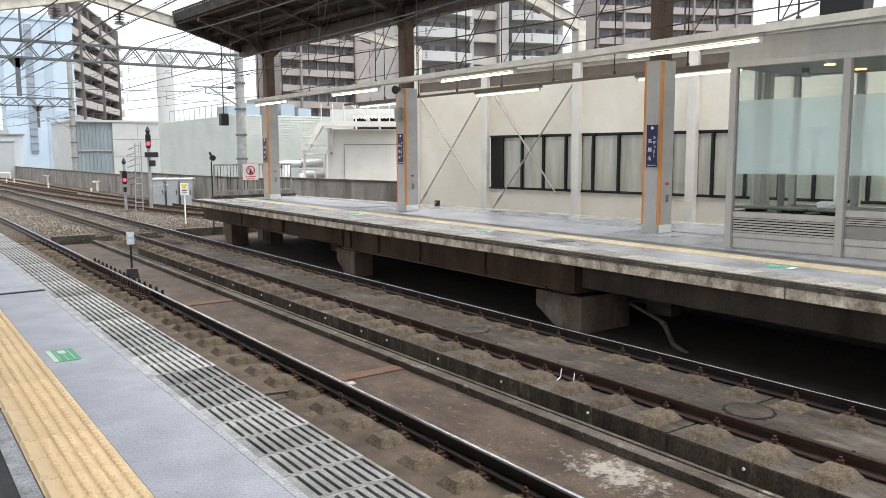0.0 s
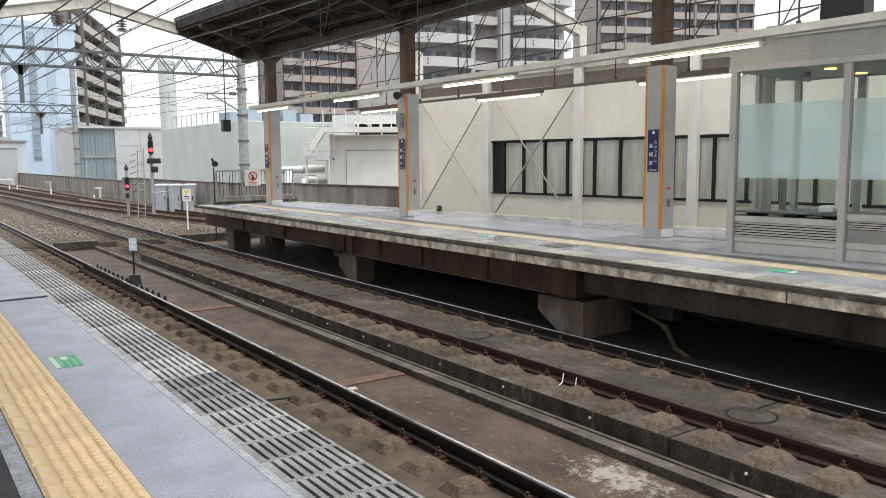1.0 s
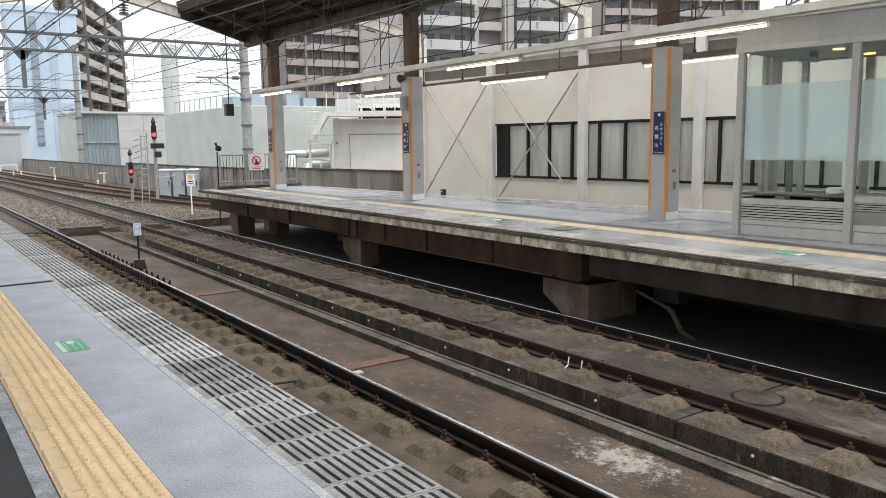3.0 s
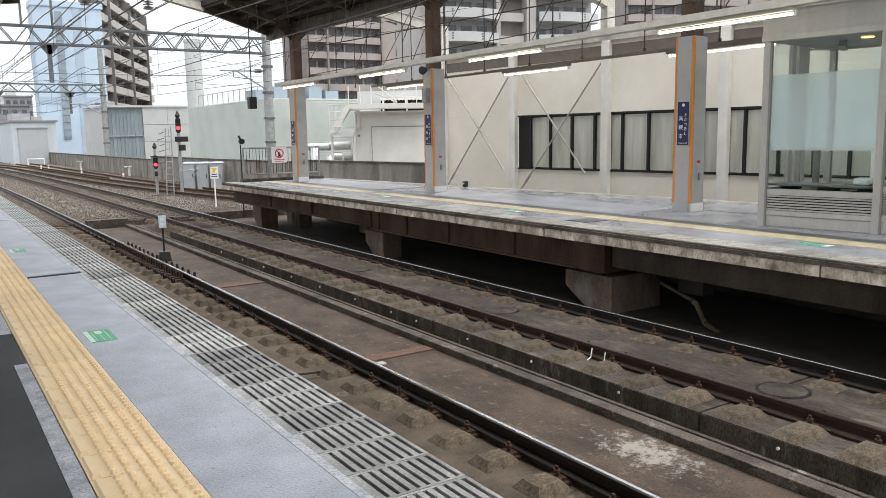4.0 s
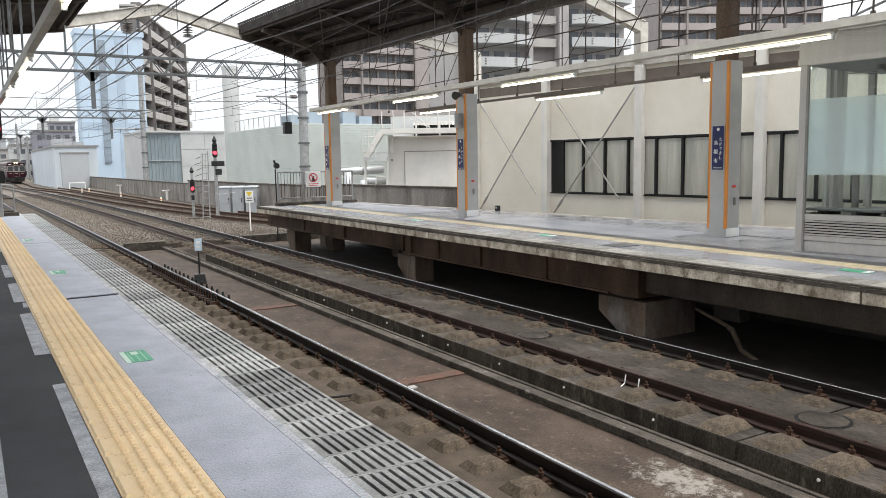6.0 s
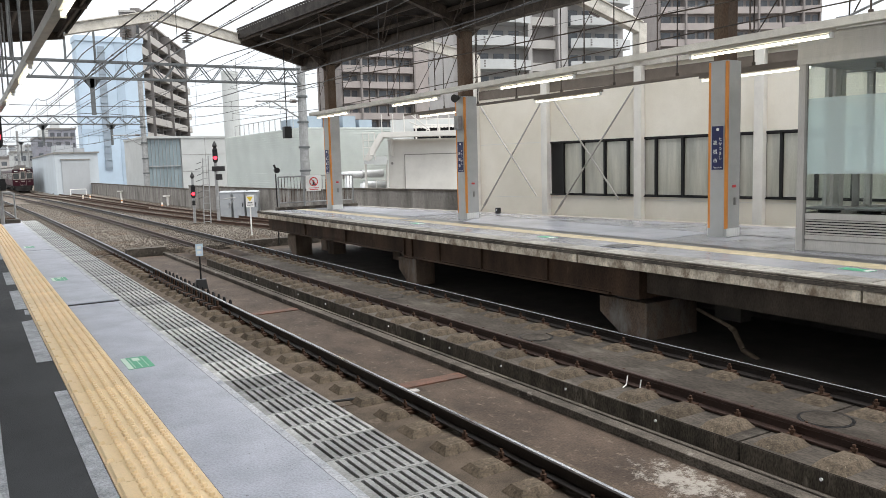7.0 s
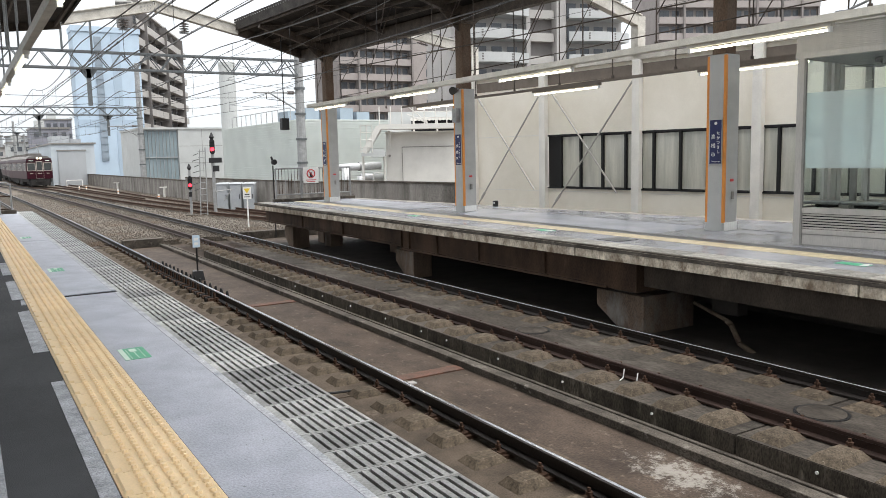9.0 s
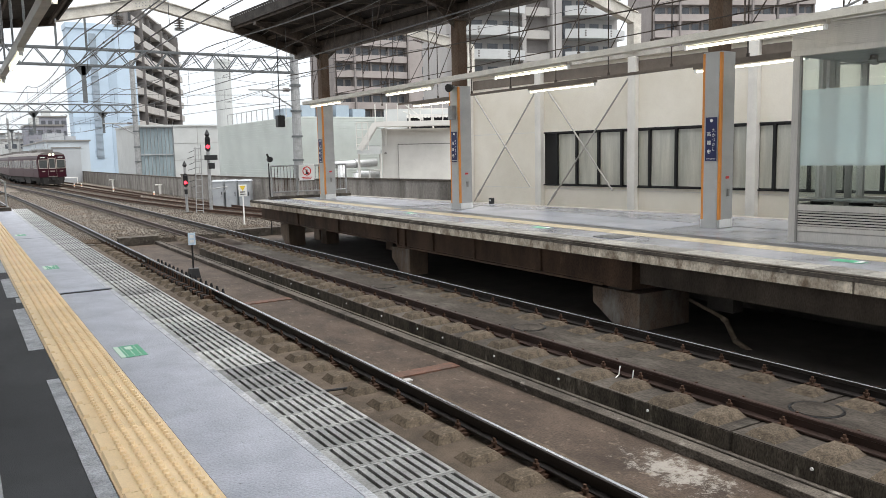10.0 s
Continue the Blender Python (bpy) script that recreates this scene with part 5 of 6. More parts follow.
lad = part("ladder", Mesh().tube((-0.75, 0.05, -1.45), (-0.62, 0.05, 2.1), 0.03, 6).tube((-0.4, 0.05, -1.45), (-0.35, 0.05, 2.2), 0.03, 6), GREYSTEEL, hi, "grey steel ladder")
for k in range(11):
    part("rung", Mesh().tube((-0.72, 0.05, -1.2 + 0.32 * k), (-0.38, 0.05, -1.2 + 0.32 * k), 0.016, 5), GREYSTEEL, lad)
for k in range(7):
    part("step_iron", Mesh().tube((-0.95 - 0.08 * (k % 2), 0.0, 0.0 + 0.3 * k), (-0.7, 0.0, 0.1 + 0.3 * k), 0.018, 5), DARKWIRE, lad)
part("arm_stay", Mesh().tube((0, 0, -0.1), (0.9, 0, 0.0), 0.03, 6).tube((0.45, 0, -0.6), (0.9, 0, 0.0), 0.03, 6), GREYSTEEL, hi)
ns = thing("signal", "large black signal at the platform end, glowing red", "signal", "signals", m=pose(-1.0, 27.9, 0, 0, 0, 0))
part("mast", Mesh().tube((0, 0.1, 0), (0, 0.1, 3.4), 0.06, 10), GREYSTEEL, ns)
signal_head(ns, 2.95, 0.0, True, 1.2)
part("repeater", Mesh().tube((0.08, 0.0, 1.25), (0.08, -0.08, 1.25), 0.1, 14).box(0.0, 0.16, 0, 0.08, 1.05, 1.42), BLACKMETAL, ns)

nfence = thing("end_fence", "grey tubular steel fence at the platform end", "fence", "fences")
part("top_rail", Mesh().tube((-5, 28.4, 0.98), (-0.72, 28.4, 0.98), 0.03, 8).tube((-0.72, 28.4, 0.98), (-0.62, 28.4, 0.9), 0.03, 8), GREYSTEEL, nfence)
for x in (-0.62, -1.0, -1.4, -1.8, -2.2, -2.6, -3.0, -4):
    part("post", Mesh().tube((x, 28.4, 0), (x, 28.4, 0.95), 0.026, 8), GREYSTEEL, nfence)
for z in (0.15, 0.55):
    part("mid_rail", Mesh().tube((-5, 28.4, z), (-0.62, 28.4, z), 0.02, 6), RUST, nfence)
setting("end_curb", Mesh().box(-6, -0.5, 28.25, 28.6, 0.0, 0.12), KERB, "low concrete kerb at the platform end", "kerb", 0.01)

fence = thing("end_fence", "rusty grey steel railing at the end of the island platform", "fence", "fences")
setting("fence_kerb", Mesh().box(7.55, 10.7, 27.0, 27.25, 0.0, 0.1), KERB, "concrete kerb under the railing", "kerb", 0.01)
for k in range(3):
    x0 = 7.66 + 0.98 * k
    pan = part("railing_panel", Mesh().tube((x0, 27.12, 0.1), (x0, 27.12, 1.18), 0.03, 8).tube((x0 + 0.95, 27.12, 0.1), (x0 + 0.95, 27.12, 1.18), 0.03, 8).tube((x0, 27.12, 1.18), (x0 + 0.95, 27.12, 1.18), 0.028, 8).tube((x0, 27.12, 0.25), (x0 + 0.95, 27.12, 0.25), 0.022, 8), GREYSTEEL, fence)
    for j in range(1, 8):
        part("baluster", Mesh().tube((x0 + 0.119 * j, 27.12, 0.25), (x0 + 0.119 * j, 27.12, 1.18), 0.011, 6), RUST if j % 3 else GREYSTEEL, pan)
ne = thing("warning_sign", "white no-entry sign with red ring on the railing", "sign", m=pose(8.98, 27.06, 0.9))
part("board", Mesh().box(-0.29, 0.29, -0.015, 0.015, -0.27, 0.3), WHITE, ne, "", 0.008)
ring = Mesh()
for k in range(24):
    p, q = k * 0.2618, (k + 1) * 0.2618
    ring.tube((0.15 * math.cos(p), -0.018, 0.07 + 0.15 * math.sin(p)), (0.15 * math.cos(q), -0.018, 0.07 + 0.15 * math.sin(q)), 0.02, 5)
ring.tube((-0.1, -0.02, 0.18), (0.1, -0.02, -0.04), 0.018, 5)
part("red_ring", ring, REDSIGN, ne)
part("pictogram", Mesh().box(-0.04, 0.03, -0.02, -0.015, -0.03, 0.12).box(-0.06, 0.07, -0.02, -0.015, -0.05, -0.02), BLACKMETAL, ne)
part("print_bars", Mesh().box(-0.2, 0.2, -0.018, -0.015, -0.17, -0.145).box(-0.16, 0.16, -0.018, -0.015, -0.225, -0.2), REDSIGN, ne)
cctv = thing("signal_lamp", "small black lamp on a post behind the railing", "lamp", m=pose(7.75, 27.6, 0))
part("post", Mesh().tube((0, 0, -1.3), (0, 0, 1.3), 0.025, 8), BLACKMETAL, cctv)
part("head", Mesh().tube((0.05, -0.06, 1.42), (0.05, 0.06, 1.42), 0.1, 14).tube((0, 0, 1.5), (-0.05, 0, 1.62), 0.04, 8), BLACKMETAL, cctv)

ws = thing("track_sign", "small white trackside sign with a yellow triangle", "sign", m=pose(8.42, 32.9, 0, 0, 0, -20))
part("post", Mesh().tube((0, 0.02, -1.5), (0, 0.02, 0.3), 0.03, 8), WHITE, ws)
part("board", Mesh().box(-0.17, 0.17, -0.02, 0.0, -0.14, 0.36), WHITE, ws, "", 0.006)
part("triangle", Mesh().add([(-0.13, -0.024, 0.31), (0.13, -0.024, 0.31), (0, -0.024, 0.1), (-0.13, -0.02, 0.31), (0.13, -0.02, 0.31), (0, -0.02, 0.1)], [(0, 1, 2), (5, 4, 3), (0, 3, 4, 1), (1, 4, 5, 2), (2, 5, 3, 0)]), YELLOWSIGN, ws)
part("print_bars", Mesh().box(-0.1, 0.1, -0.024, -0.02, 0.03, 0.07).box(-0.12, 0.12, -0.024, -0.02, -0.06, -0.03), BLACKMETAL, ws)
ps = thing("track_marker", "small blue and white marker on a black post", "sign", m=pose(3.05, 20.3, 0, 0, 0, -10))
part("post", Mesh().tube((0, 0.02, -1.4), (0, 0.02, -0.6), 0.022, 8), BLACKMETAL, ps)
part("foot", Mesh().frustum(-0.16, 0.16, -0.16, 0.16, BEDZ, -1.26, 0.04, 0.04), BLACKMETAL, ps)
part("board", Mesh().box(-0.09, 0.09, -0.01, 0.01, -0.66, -0.35), PALEBLUE, ps)
part("print_bars", Mesh().box(-0.05, 0.05, -0.014, -0.01, -0.48, -0.41).box(-0.05, 0.05, -0.014, -0.01, -0.6, -0.53), WHITE, ps)
sj = thing("rail_clamp_row", "row of rusty guard clamps along the rail", "rail clamps")
for i in range(15):
    for dy in (0.0, 0.21):
        y = 15.67 + 0.42 * i + dy
        part("clamp", Mesh().box(2.1, 2.27, y - 0.05, y + 0.05, -1.33, -1.2).tube((2.06, y, -1.25), (2.16, y, -1.25), 0.055, 8).tube((2.2, y, -1.2), (2.2, y, -1.08), 0.025, 6), UNDER if dy else RUST, sj)
    part("spike", Mesh().tube((2.46, 15.67 + 0.42 * i, -1.33), (2.46, 15.67 + 0.42 * i, -1.09), 0.06, 5, 0.02), BLACKMETAL, sj)
for x0, y0, w in ((2.5, 9.3, 1.44), (2.5, 15.85, 1.44)):
    pl = thing("cover_plate", "red-brown steel cover plate across the track bed", "plate", "cover plates", m=pose(x0, y0, BEDZ))
    part("sheet", Mesh().box(0, w, -0.12, 0.12, 0.0, 0.02), REDPLATE, pl)
tagp = thing("rail_tag", "small pale tag fixed to the rail", "tag", m=pose(2.43, 8.15, -1.2))
part("plate", Mesh().box(0, 0.13, -0.05, 0.05, 0, 0.015), PALEAPT, tagp)
for y in (6.98, 6.75):
    hk = thing("cable_hook", "thin pale cable hook over the rail", "hook", "cable hooks", m=pose(4.9, y, 0))
    part("wire_bend", Mesh().tube((0.0, 0, -1.15), (-0.02, 0, -1.26), 0.008, 6).tube((-0.02, 0, -1.26), (-0.08, 0, -1.29), 0.008, 6), WHITE, hk)
stud = Mesh()
for y in [4.06, 6.05, 7.58, 9.0, 10.4, 11.2, 12.5, 14.0, 15.4, 17.0, 18.4, 20.0]:
    stud.tube((4.43, y, -1.375), (4.4, y, -1.375), 0.016, 8)
tagged(part("slab_studs", stud, WHITE), "small pale studs on the side of the slab", "studs", kind="stuff")
lid = thing("slab_lid", "round concrete lid set in the track slab", "lid", m=pose(5.7, 4.85, -1.29))
part("disc", Mesh().tube((0, 0, 0), (0, 0, 0.01), 0.25, 28), SLAB, lid)
part("rim", Mesh().tube((0, 0, 0), (0, 0, 0.005), 0.285, 28), BLACKMETAL, lid)
for i, (x, y) in enumerate(((5.7, 9.85), (5.7, 14.85))):
    l2 = thing("slab_lid", "round concrete lid set in the track slab", "lid", m=pose(x, y, -1.29))
    part("disc", Mesh().tube((0, 0, 0), (0, 0, 0.01), 0.25, 28), SLAB, l2)
    part("rim", Mesh().tube((0, 0, 0), (0, 0, 0.005), 0.285, 28), BLACKMETAL, l2)
cab = thing("cable_loop", "loose black cable looped beside the grating", "cable")
lp = Mesh()
pts = [(1.95, 8.6, -1.3), (1.5, 8.5, -1.24), (1.2, 8.3, -1.2), (1.25, 8.05, -1.2), (1.5, 8.0, -1.24), (1.6, 8.2, -1.26)]
for p, q in zip(pts, pts[1:]):
    lp.tube(p, q, 0.016, 6)
part("cable_run", lp, BLACKMETAL, cab)

# ---------------------------------------------------------------- boundary of the railway and what stands behind it
WALLLINE = [(12.6, 150), (12.5, 112), (12.5, 60), (12.9, 46), (13.8, 35), (15.1, 25.6)]
for line, top in (([p for p in WALLLINE if p[1] >= 60], 0.02), ([(12.5, 60), (12.9, 46), (13.75, 35.6)], 0.26), ([(13.75, 35.6), (15.1, 25.6)], 0.36)):
    setting("wall_parapet", Mesh().sweep([(-0.12, -1.7), (0.12, -1.7), (0.12, top), (-0.12, top)], [(x, y, 0) for x, y in line[::-1]]), CONC, "streaked grey concrete parapet wall beside the railway", "wall")
    setting("parapet_coping", Mesh().sweep([(-0.15, top), (0.15, top), (0.15, top + 0.08), (-0.15, top + 0.08)], [(x, y, 0) for x, y in line[::-1]]), KERB, "dark stained coping of the parapet wall", "wall")
for x, y in ((12.1, 66), (12.1, 88)):
    v = thing("vent_post", "white standpipe with a cap by the parapet", "vent", "vents", m=pose(x, y, -1.42))
    part("pipe", Mesh().tube((0, 0, 0), (0, 0, 0.8), 0.1, 10), PLANTWHITE, v)
    part("cap", Mesh().box(-0.35, 0.18, -0.12, 0.12, 0.8, 0.9), PLANTWHITE, v)
for k in range(3):
    c = thing("relay_cabinet", "grey steel relay cabinet by the parapet", "cabinet", "relay cabinets", m=pose(11.0 + 0.62 * k, 45.4 - 0.5 * k, -1.45, 0, 0, -30))
    part("body", Mesh().box(-0.32, 0.32, -0.35, 0.35, 0, 1.6), CABINET, c, "", 0.02)
    part("lid", Mesh().frustum(-0.35, 0.35, -0.4, 0.4, 1.6, 1.68, 0.08, 0.08), CABINET, c)
    part("door_leaf", Mesh().box(-0.27, 0.27, -0.37, -0.35, 0.12, 1.5), CABINET, c)
    part("handle", Mesh().box(0.2, 0.24, -0.4, -0.37, 0.75, 1.0), BLACKMETAL, c)
for x, y in ((9.6, 92), (8.9, 92), (10.2, 76), (10.8, 62)):
    mk = thing("marker_peg", "short white and orange track marker peg", "marker", "marker pegs", m=pose(x, y, -1.42))
    part("peg", Mesh().tube((0, 0, 0), (0, 0, 0.5), 0.07, 8), WHITE, mk)
    part("band", Mesh().tube((0, 0, 0.26), (0, 0, 0.34), 0.076, 8), ORANGE, mk)

for x0, x1, y, h, m in ((13.0, 21.0, 205, 9.5, OFFICEWALL), (8.5, 14.5, 215, 6.5, ANNEX), (17.5, 24.0, 225, 12.5, OFFICEWALL)):
    ob_ = thing("office_block", "hazy blue-grey office block beyond the garage", "building", "office blocks")
    part("wall", Mesh().box(x0, x1, y, y + 12, -1.7, h), m, ob_)
    part("roof_edge", Mesh().box(x0 - 0.2, x1 + 0.2, y - 0.2, y + 12, h, h + 0.4), ALUDARK, ob_)
    for f in range(3):
        for j in range(4):
            part("window", Mesh().box(x0 + 0.6 + (x1 - x0) * 0.24 * j, x0 + 1.6 + (x1 - x0) * 0.24 * j, y - 0.06, y, h - 1.9 - 2.6 * f, h - 0.8 - 2.6 * f), APTGLASS, ob_)
    part("rooftop_plant", Mesh().box(x0 + 1, x0 + 3, y + 1, y + 4, h + 0.4, h + 2.0), ANNEX, ob_)

# white garage with roller shutter
gar = thing("garage", "white flat-roofed garage with a roller shutter, rust-stained side", "building")
part("wall", Mesh().box(8.3, 13.4, 112, 150, -1.7, 3.95), RUSTWALL, gar)
part("roof", Mesh().box(8.15, 13.6, 111.8, 150.2, 3.95, 4.15), ALUDARK, gar)
sh = part("shutter", Mesh().box(9.0, 12.3, 111.88, 112, -1.6, 3.1), SHUTTER, gar, "pale grey roller shutter")
for k in range(22):
    part("slat", Mesh().box(9.05, 12.25, 111.85, 111.88, -1.5 + 0.2 * k, -1.308 + 0.2 * k), SHUTTER, sh)
part("shutter_box", Mesh().box(8.9, 12.4, 111.8, 112, 3.1, 3.25), ALUDARK, gar)
part("rooftop_plant", Mesh().box(9.6, 12, 125, 130, 4.15, 5.4).box(12.2, 13.6, 126, 131, 4.15, 5.0), CABINET, gar, "grey rooftop plant")
gr = thing("hoop_rail", "white tubular hoop rail before the garage", "rail")
part("hoop", Mesh().tube((9.4, 108, -1.5), (9.4, 108, -0.6), 0.05, 6).tube((9.4, 108, -0.6), (11.2, 108, -0.6), 0.05, 6).tube((11.2, 108, -0.6), (11.2, 108, -1.5), 0.05, 6), WHITE, gr)

# pale blue tower
tw = thing("tower", "tall pale blue windowless tower with a grey louvre strip", "building")
part("wall", Mesh().box(14.0, 23.4, 130, 134, -1.7, 21.0), TOWER, tw)
part("band", Mesh().box(19.3, 20.5, 129.9, 130, -1.0, 21.0).box(13.98, 23.4, 129.92, 130, 7.0, 8.0).box(13.92, 14.0, 129.9, 134, -1, 21.3), TOWERDARK, tw)
part("parapet", Mesh().box(13.8, 23.6, 129.8, 134.2, 21.0, 21.8), TOWER, tw)
lou = part("louvre_strip", Mesh().box(16.9, 17.9, 129.8, 129.95, 1.8, 20.3), TOWERGREY, tw, "grey louvre strip")
for k in range(17):
    part("louvre", Mesh().box(16.88, 17.92, 129.72, 129.8, 2.1 + 1.08 * k, 2.2 + 1.08 * k), TOWERGREY, lou)

# apartment house far behind
def facade(th, origin, ang, width, floors, fh, bays, wallm, railm, depth=12, base=-1.7):
    """A balcony front in its own plan: x along it, -y outwards."""
    m = pose(origin[0], origin[1], base, 0, 0, ang)
    part("wall", Mesh().box(0, width, 1.4, depth, 0, floors * fh + 0.8, m), wallm, th)
    part("roof_slab", Mesh().box(-0.2, width + 0.2, 0.6, depth, floors * fh + 0.8, floors * fh + 1.1, m), railm, th)
    bw = width / bays
    for f in range(floors):
        z = f * fh
        if z + base + fh < 1.0:
            continue
        bal = part("balcony", Mesh().box(0, width, 0.0, 1.4, z - 0.1, z + 0.1, m).box(0, width, 0.0, 0.12, z + 0.1, z + 1.15, m), railm, th, "balcony with a solid front")
        part("recess_wall", Mesh().box(0.02, width - 0.02, 1.36, 1.42, z + 0.1, z + fh - 0.1, m), wallm, bal)
        for b in range(bays):
            part("window", Mesh().box(b * bw + 0.12 * bw, b * bw + 0.5 * bw, 1.3, 1.36, z + 0.2, z + fh - 0.45, m), APTGLASS, bal)
            part("window", Mesh().box(b * bw + 0.62 * bw, b * bw + 0.9 * bw, 1.3, 1.36, z + 0.9, z + fh - 0.5, m), APTGLASS, bal)
    for b in range(bays + 1):
        part("pier", Mesh().box(b * bw - 0.16, b * bw + 0.16, -0.4 if b % 3 == 1 else 0.7, 1.4, 0, floors * fh + 0.4, m), wallm, th)
    return m


ap = thing("apartment_block", "tall grey-brown apartment block with pale balconies", "building", "apartment blocks")
ang = math.degrees(math.atan2(182 - 140, 43.5 - 25.5))
fm = facade(ap, (25.2, 140), ang, 46, 10, 2.85, 8, APTWALL, APTRAIL, 3.2)
part("roof_house", Mesh().box(8, 13, 1.6, 3.2, 29, 31.5, fm), APTWALL, ap)
mid = thing("apartment_block", "mauve tiled apartment block with solid balcony fronts", "building", "apartment blocks")
fm = facade(mid, (60.2, 137), -3, 15, 11, 2.95, 4, PINKWALL, PINKRAIL, 14)
part("side_wing", Mesh().box(15.2, 27, 0.2, 14, 0, 34, fm), PINKRAIL, mid)
for f in range(11):
    part("window", Mesh().box(18.2, 20.6, 0.1, 0.2, f * 2.95 + 0.9, f * 2.95 + 2.3, fm), APTGLASS, mid)
    part("window", Mesh().box(22.6, 24.6, 0.1, 0.2, f * 2.95 + 0.9, f * 2.95 + 2.3, fm), APTGLASS, mid)
far_r = thing("apartment_block", "pinkish grey apartment block with stacked balconies", "building", "apartment blocks")
fm = facade(far_r, (111, 106), -24, 24, 14, 2.95, 5, PINKWALL, PINKRAIL, 14)
fm = facade(far_r, (133.5, 96), -38, 6.6, 14, 2.95, 2, PINKWALL, PINKRAIL, 9)

# pale apartment house with bowed balconies
pa = thing("apartment_block", "pale grey apartment block with bowed balconies", "building", "apartment blocks")
pm = pose(55.5, 86, -1.7, 0, 0, -12)
part("wall", Mesh().box(-2, 23.6, 2, 12, 0, 29, pm), PALEAPT, pa)
part("recess", Mesh().box(8.6, 13.6, 1.9, 2.0, 0, 29, pm), APTWALL, pa)
part("riser", Mesh().box(12.6, 14.0, 0.4, 2, 0, 30, pm).box(8.2, 8.8, 0.6, 2, 0, 29, pm), PALEAPT, pa)
for f in range(9):
    z = 3.0 * f
    if z < 4:
        continue
    for x0, x1 in ((-1.5, 8.2), (14.2, 23.4)):
        arc = [(x0 + (x1 - x0) * i / 14, -1.6 * math.sin(math.pi * (0.12 + 0.76 * i / 14)) + 0.4) for i in range(15)]
        bm_ = Mesh()
        for p, q in zip(arc, arc[1:]):
            bm_.add([pm @ Vector(v) for v in ((*p, z), (*q, z), (*q, z + 1.25), (*p, z + 1.25), (p[0], p[1] + .12, z), (q[0], q[1] + .12, z), (q[0], q[1] + .12, z + 1.25), (p[0], p[1] + .12, z + 1.25), (p[0], 2, z), (q[0], 2, z))], [(0, 1, 2, 3), (7, 6, 5, 4), (3, 2, 6, 7), (0, 8, 9, 1)])
        bal = part("balcony", bm_.weld(), PALERAIL, pa, "bowed white-grey balcony front")
        for i in range(4):
            a = x0 + (x1 - x0) * (0.08 + 0.23 * i)
            part("window", Mesh().box(a, a + (x1 - x0) * 0.15, 1.92, 1.99, z + 0.2, z + 2.35, pm), APTGLASS, bal)
        for i in (4, 10):
            for k in range(3):
                part("drain_slot", Mesh().box(arc[i][0] - 0.12, arc[i][0] + 0.12, arc[i][1] - 0.03, arc[i][1] + 0.02, z + 0.25 + 0.32 * k, z + 0.45 + 0.32 * k, pm), APTWALL, bal)
    part("landing", Mesh().box(8.8, 12.4, 0.9, 2, z, z + 1.1, pm), APTRAIL, pa)

# annex with curtain glass, corrugated hall, white plant building
an = thing("annex", "grey-white panelled annex with a tall glazed front", "building")
part("wall", Mesh().box(16.7, 21.4, 80, 90, -1.5, 4.6).box(13.1, 16.7, 80.4, 90, -1.5, 4.6), ANNEX, an)
part("roof_edge", Mesh().box(13.0, 21.4, 79.9, 90, 4.6, 4.78), ANNEX, an)
for z in (1.3, 2.95):
    part("panel_joint", Mesh().box(16.7, 21.4, 79.985, 80.0, z, z + 0.035), ALUDARK, an)
part("panel_joint", Mesh().box(19.0, 19.03, 79.985, 80.0, 0, 4.6), ALUDARK, an)
for k in range(5):
    for z0, z1 in ((-0.9, 1.85), (1.95, 4.5)):
        w = part("window", Mesh().box(13.27 + 0.68 * k, 13.91 + 0.68 * k, 80.3, 80.36, z0, z1), ANNEXGLASS, an, "tall pale grey-blue glazing")
        part("window_bar", Mesh().box(13.57 + 0.68 * k, 13.6 + 0.68 * k, 80.26, 80.3, z0, z1), ALUDARK, w)
    part("mullion", Mesh().box(13.91 + 0.68 * k, 13.95 + 0.68 * k, 80.2, 80.36, -1.0, 4.5), CABINET, an)
part("front_frame", Mesh().box(13.1, 13.25, 80.05, 80.4, -1.5, 4.6).box(13.25, 16.7, 80.15, 80.4, 1.85, 1.95).box(13.25, 16.7, 80.1, 80.4, 4.5, 4.6), CABINET, an)
ch = thing("chimney", "tall pale round chimney behind the hall", "chimney")
part("flue", Mesh().tube((20.4, 75, -1.5), (20.4, 75, 10.5), 0.75, 24), ANNEX, ch, smooth=False)
part("collar", Mesh().tube((20.4, 75, 10.3), (20.4, 75, 10.6), 0.8, 24), ANNEX, ch)
co = thing("corrugated_hall", "white hall clad in horizontal corrugated sheet", "building")
part("core", Mesh().box(17.1, 26, 49.1, 66, -1.6, 4.05), CORR, co)
for k in range(27):
    z = -0.3 + 0.165 * k
    part("corrugation", Mesh().beam((17.05, 66, z), (17.05, 49.05, z), 0.07, 0.095).beam((17.05, 49.05, z), (26, 49.05, z), 0.07, 0.095), CORR, co)
tk = thing("rooftop_plant", "blue-grey rooftop tanks and rails above the hall", "rooftop plant")
for k in range(5):
    part("tank", Mesh().box(17.6 + 1.3 * k, 18.6 + 1.3 * k, 52, 54, 4.05, 4.75 + 0.25 * (k % 2)), TOWERGREY, tk)
for k in range(12):
    part("rail_post", Mesh().tube((17.4, 51 + 1.2 * k, 4.0), (17.4, 51 + 1.2 * k, 4.9), 0.03, 5), GREYSTEEL, tk)
part("rail_bar", Mesh().tube((17.4, 51, 4.9), (17.4, 64.2, 4.9), 0.03, 5), GREYSTEEL, tk)
PB = pose(18.84, 40.0, 0, 0, 0, -31)
wb = thing("plant_building", "off-white plant building with a flush door panel", "building", m=PB)
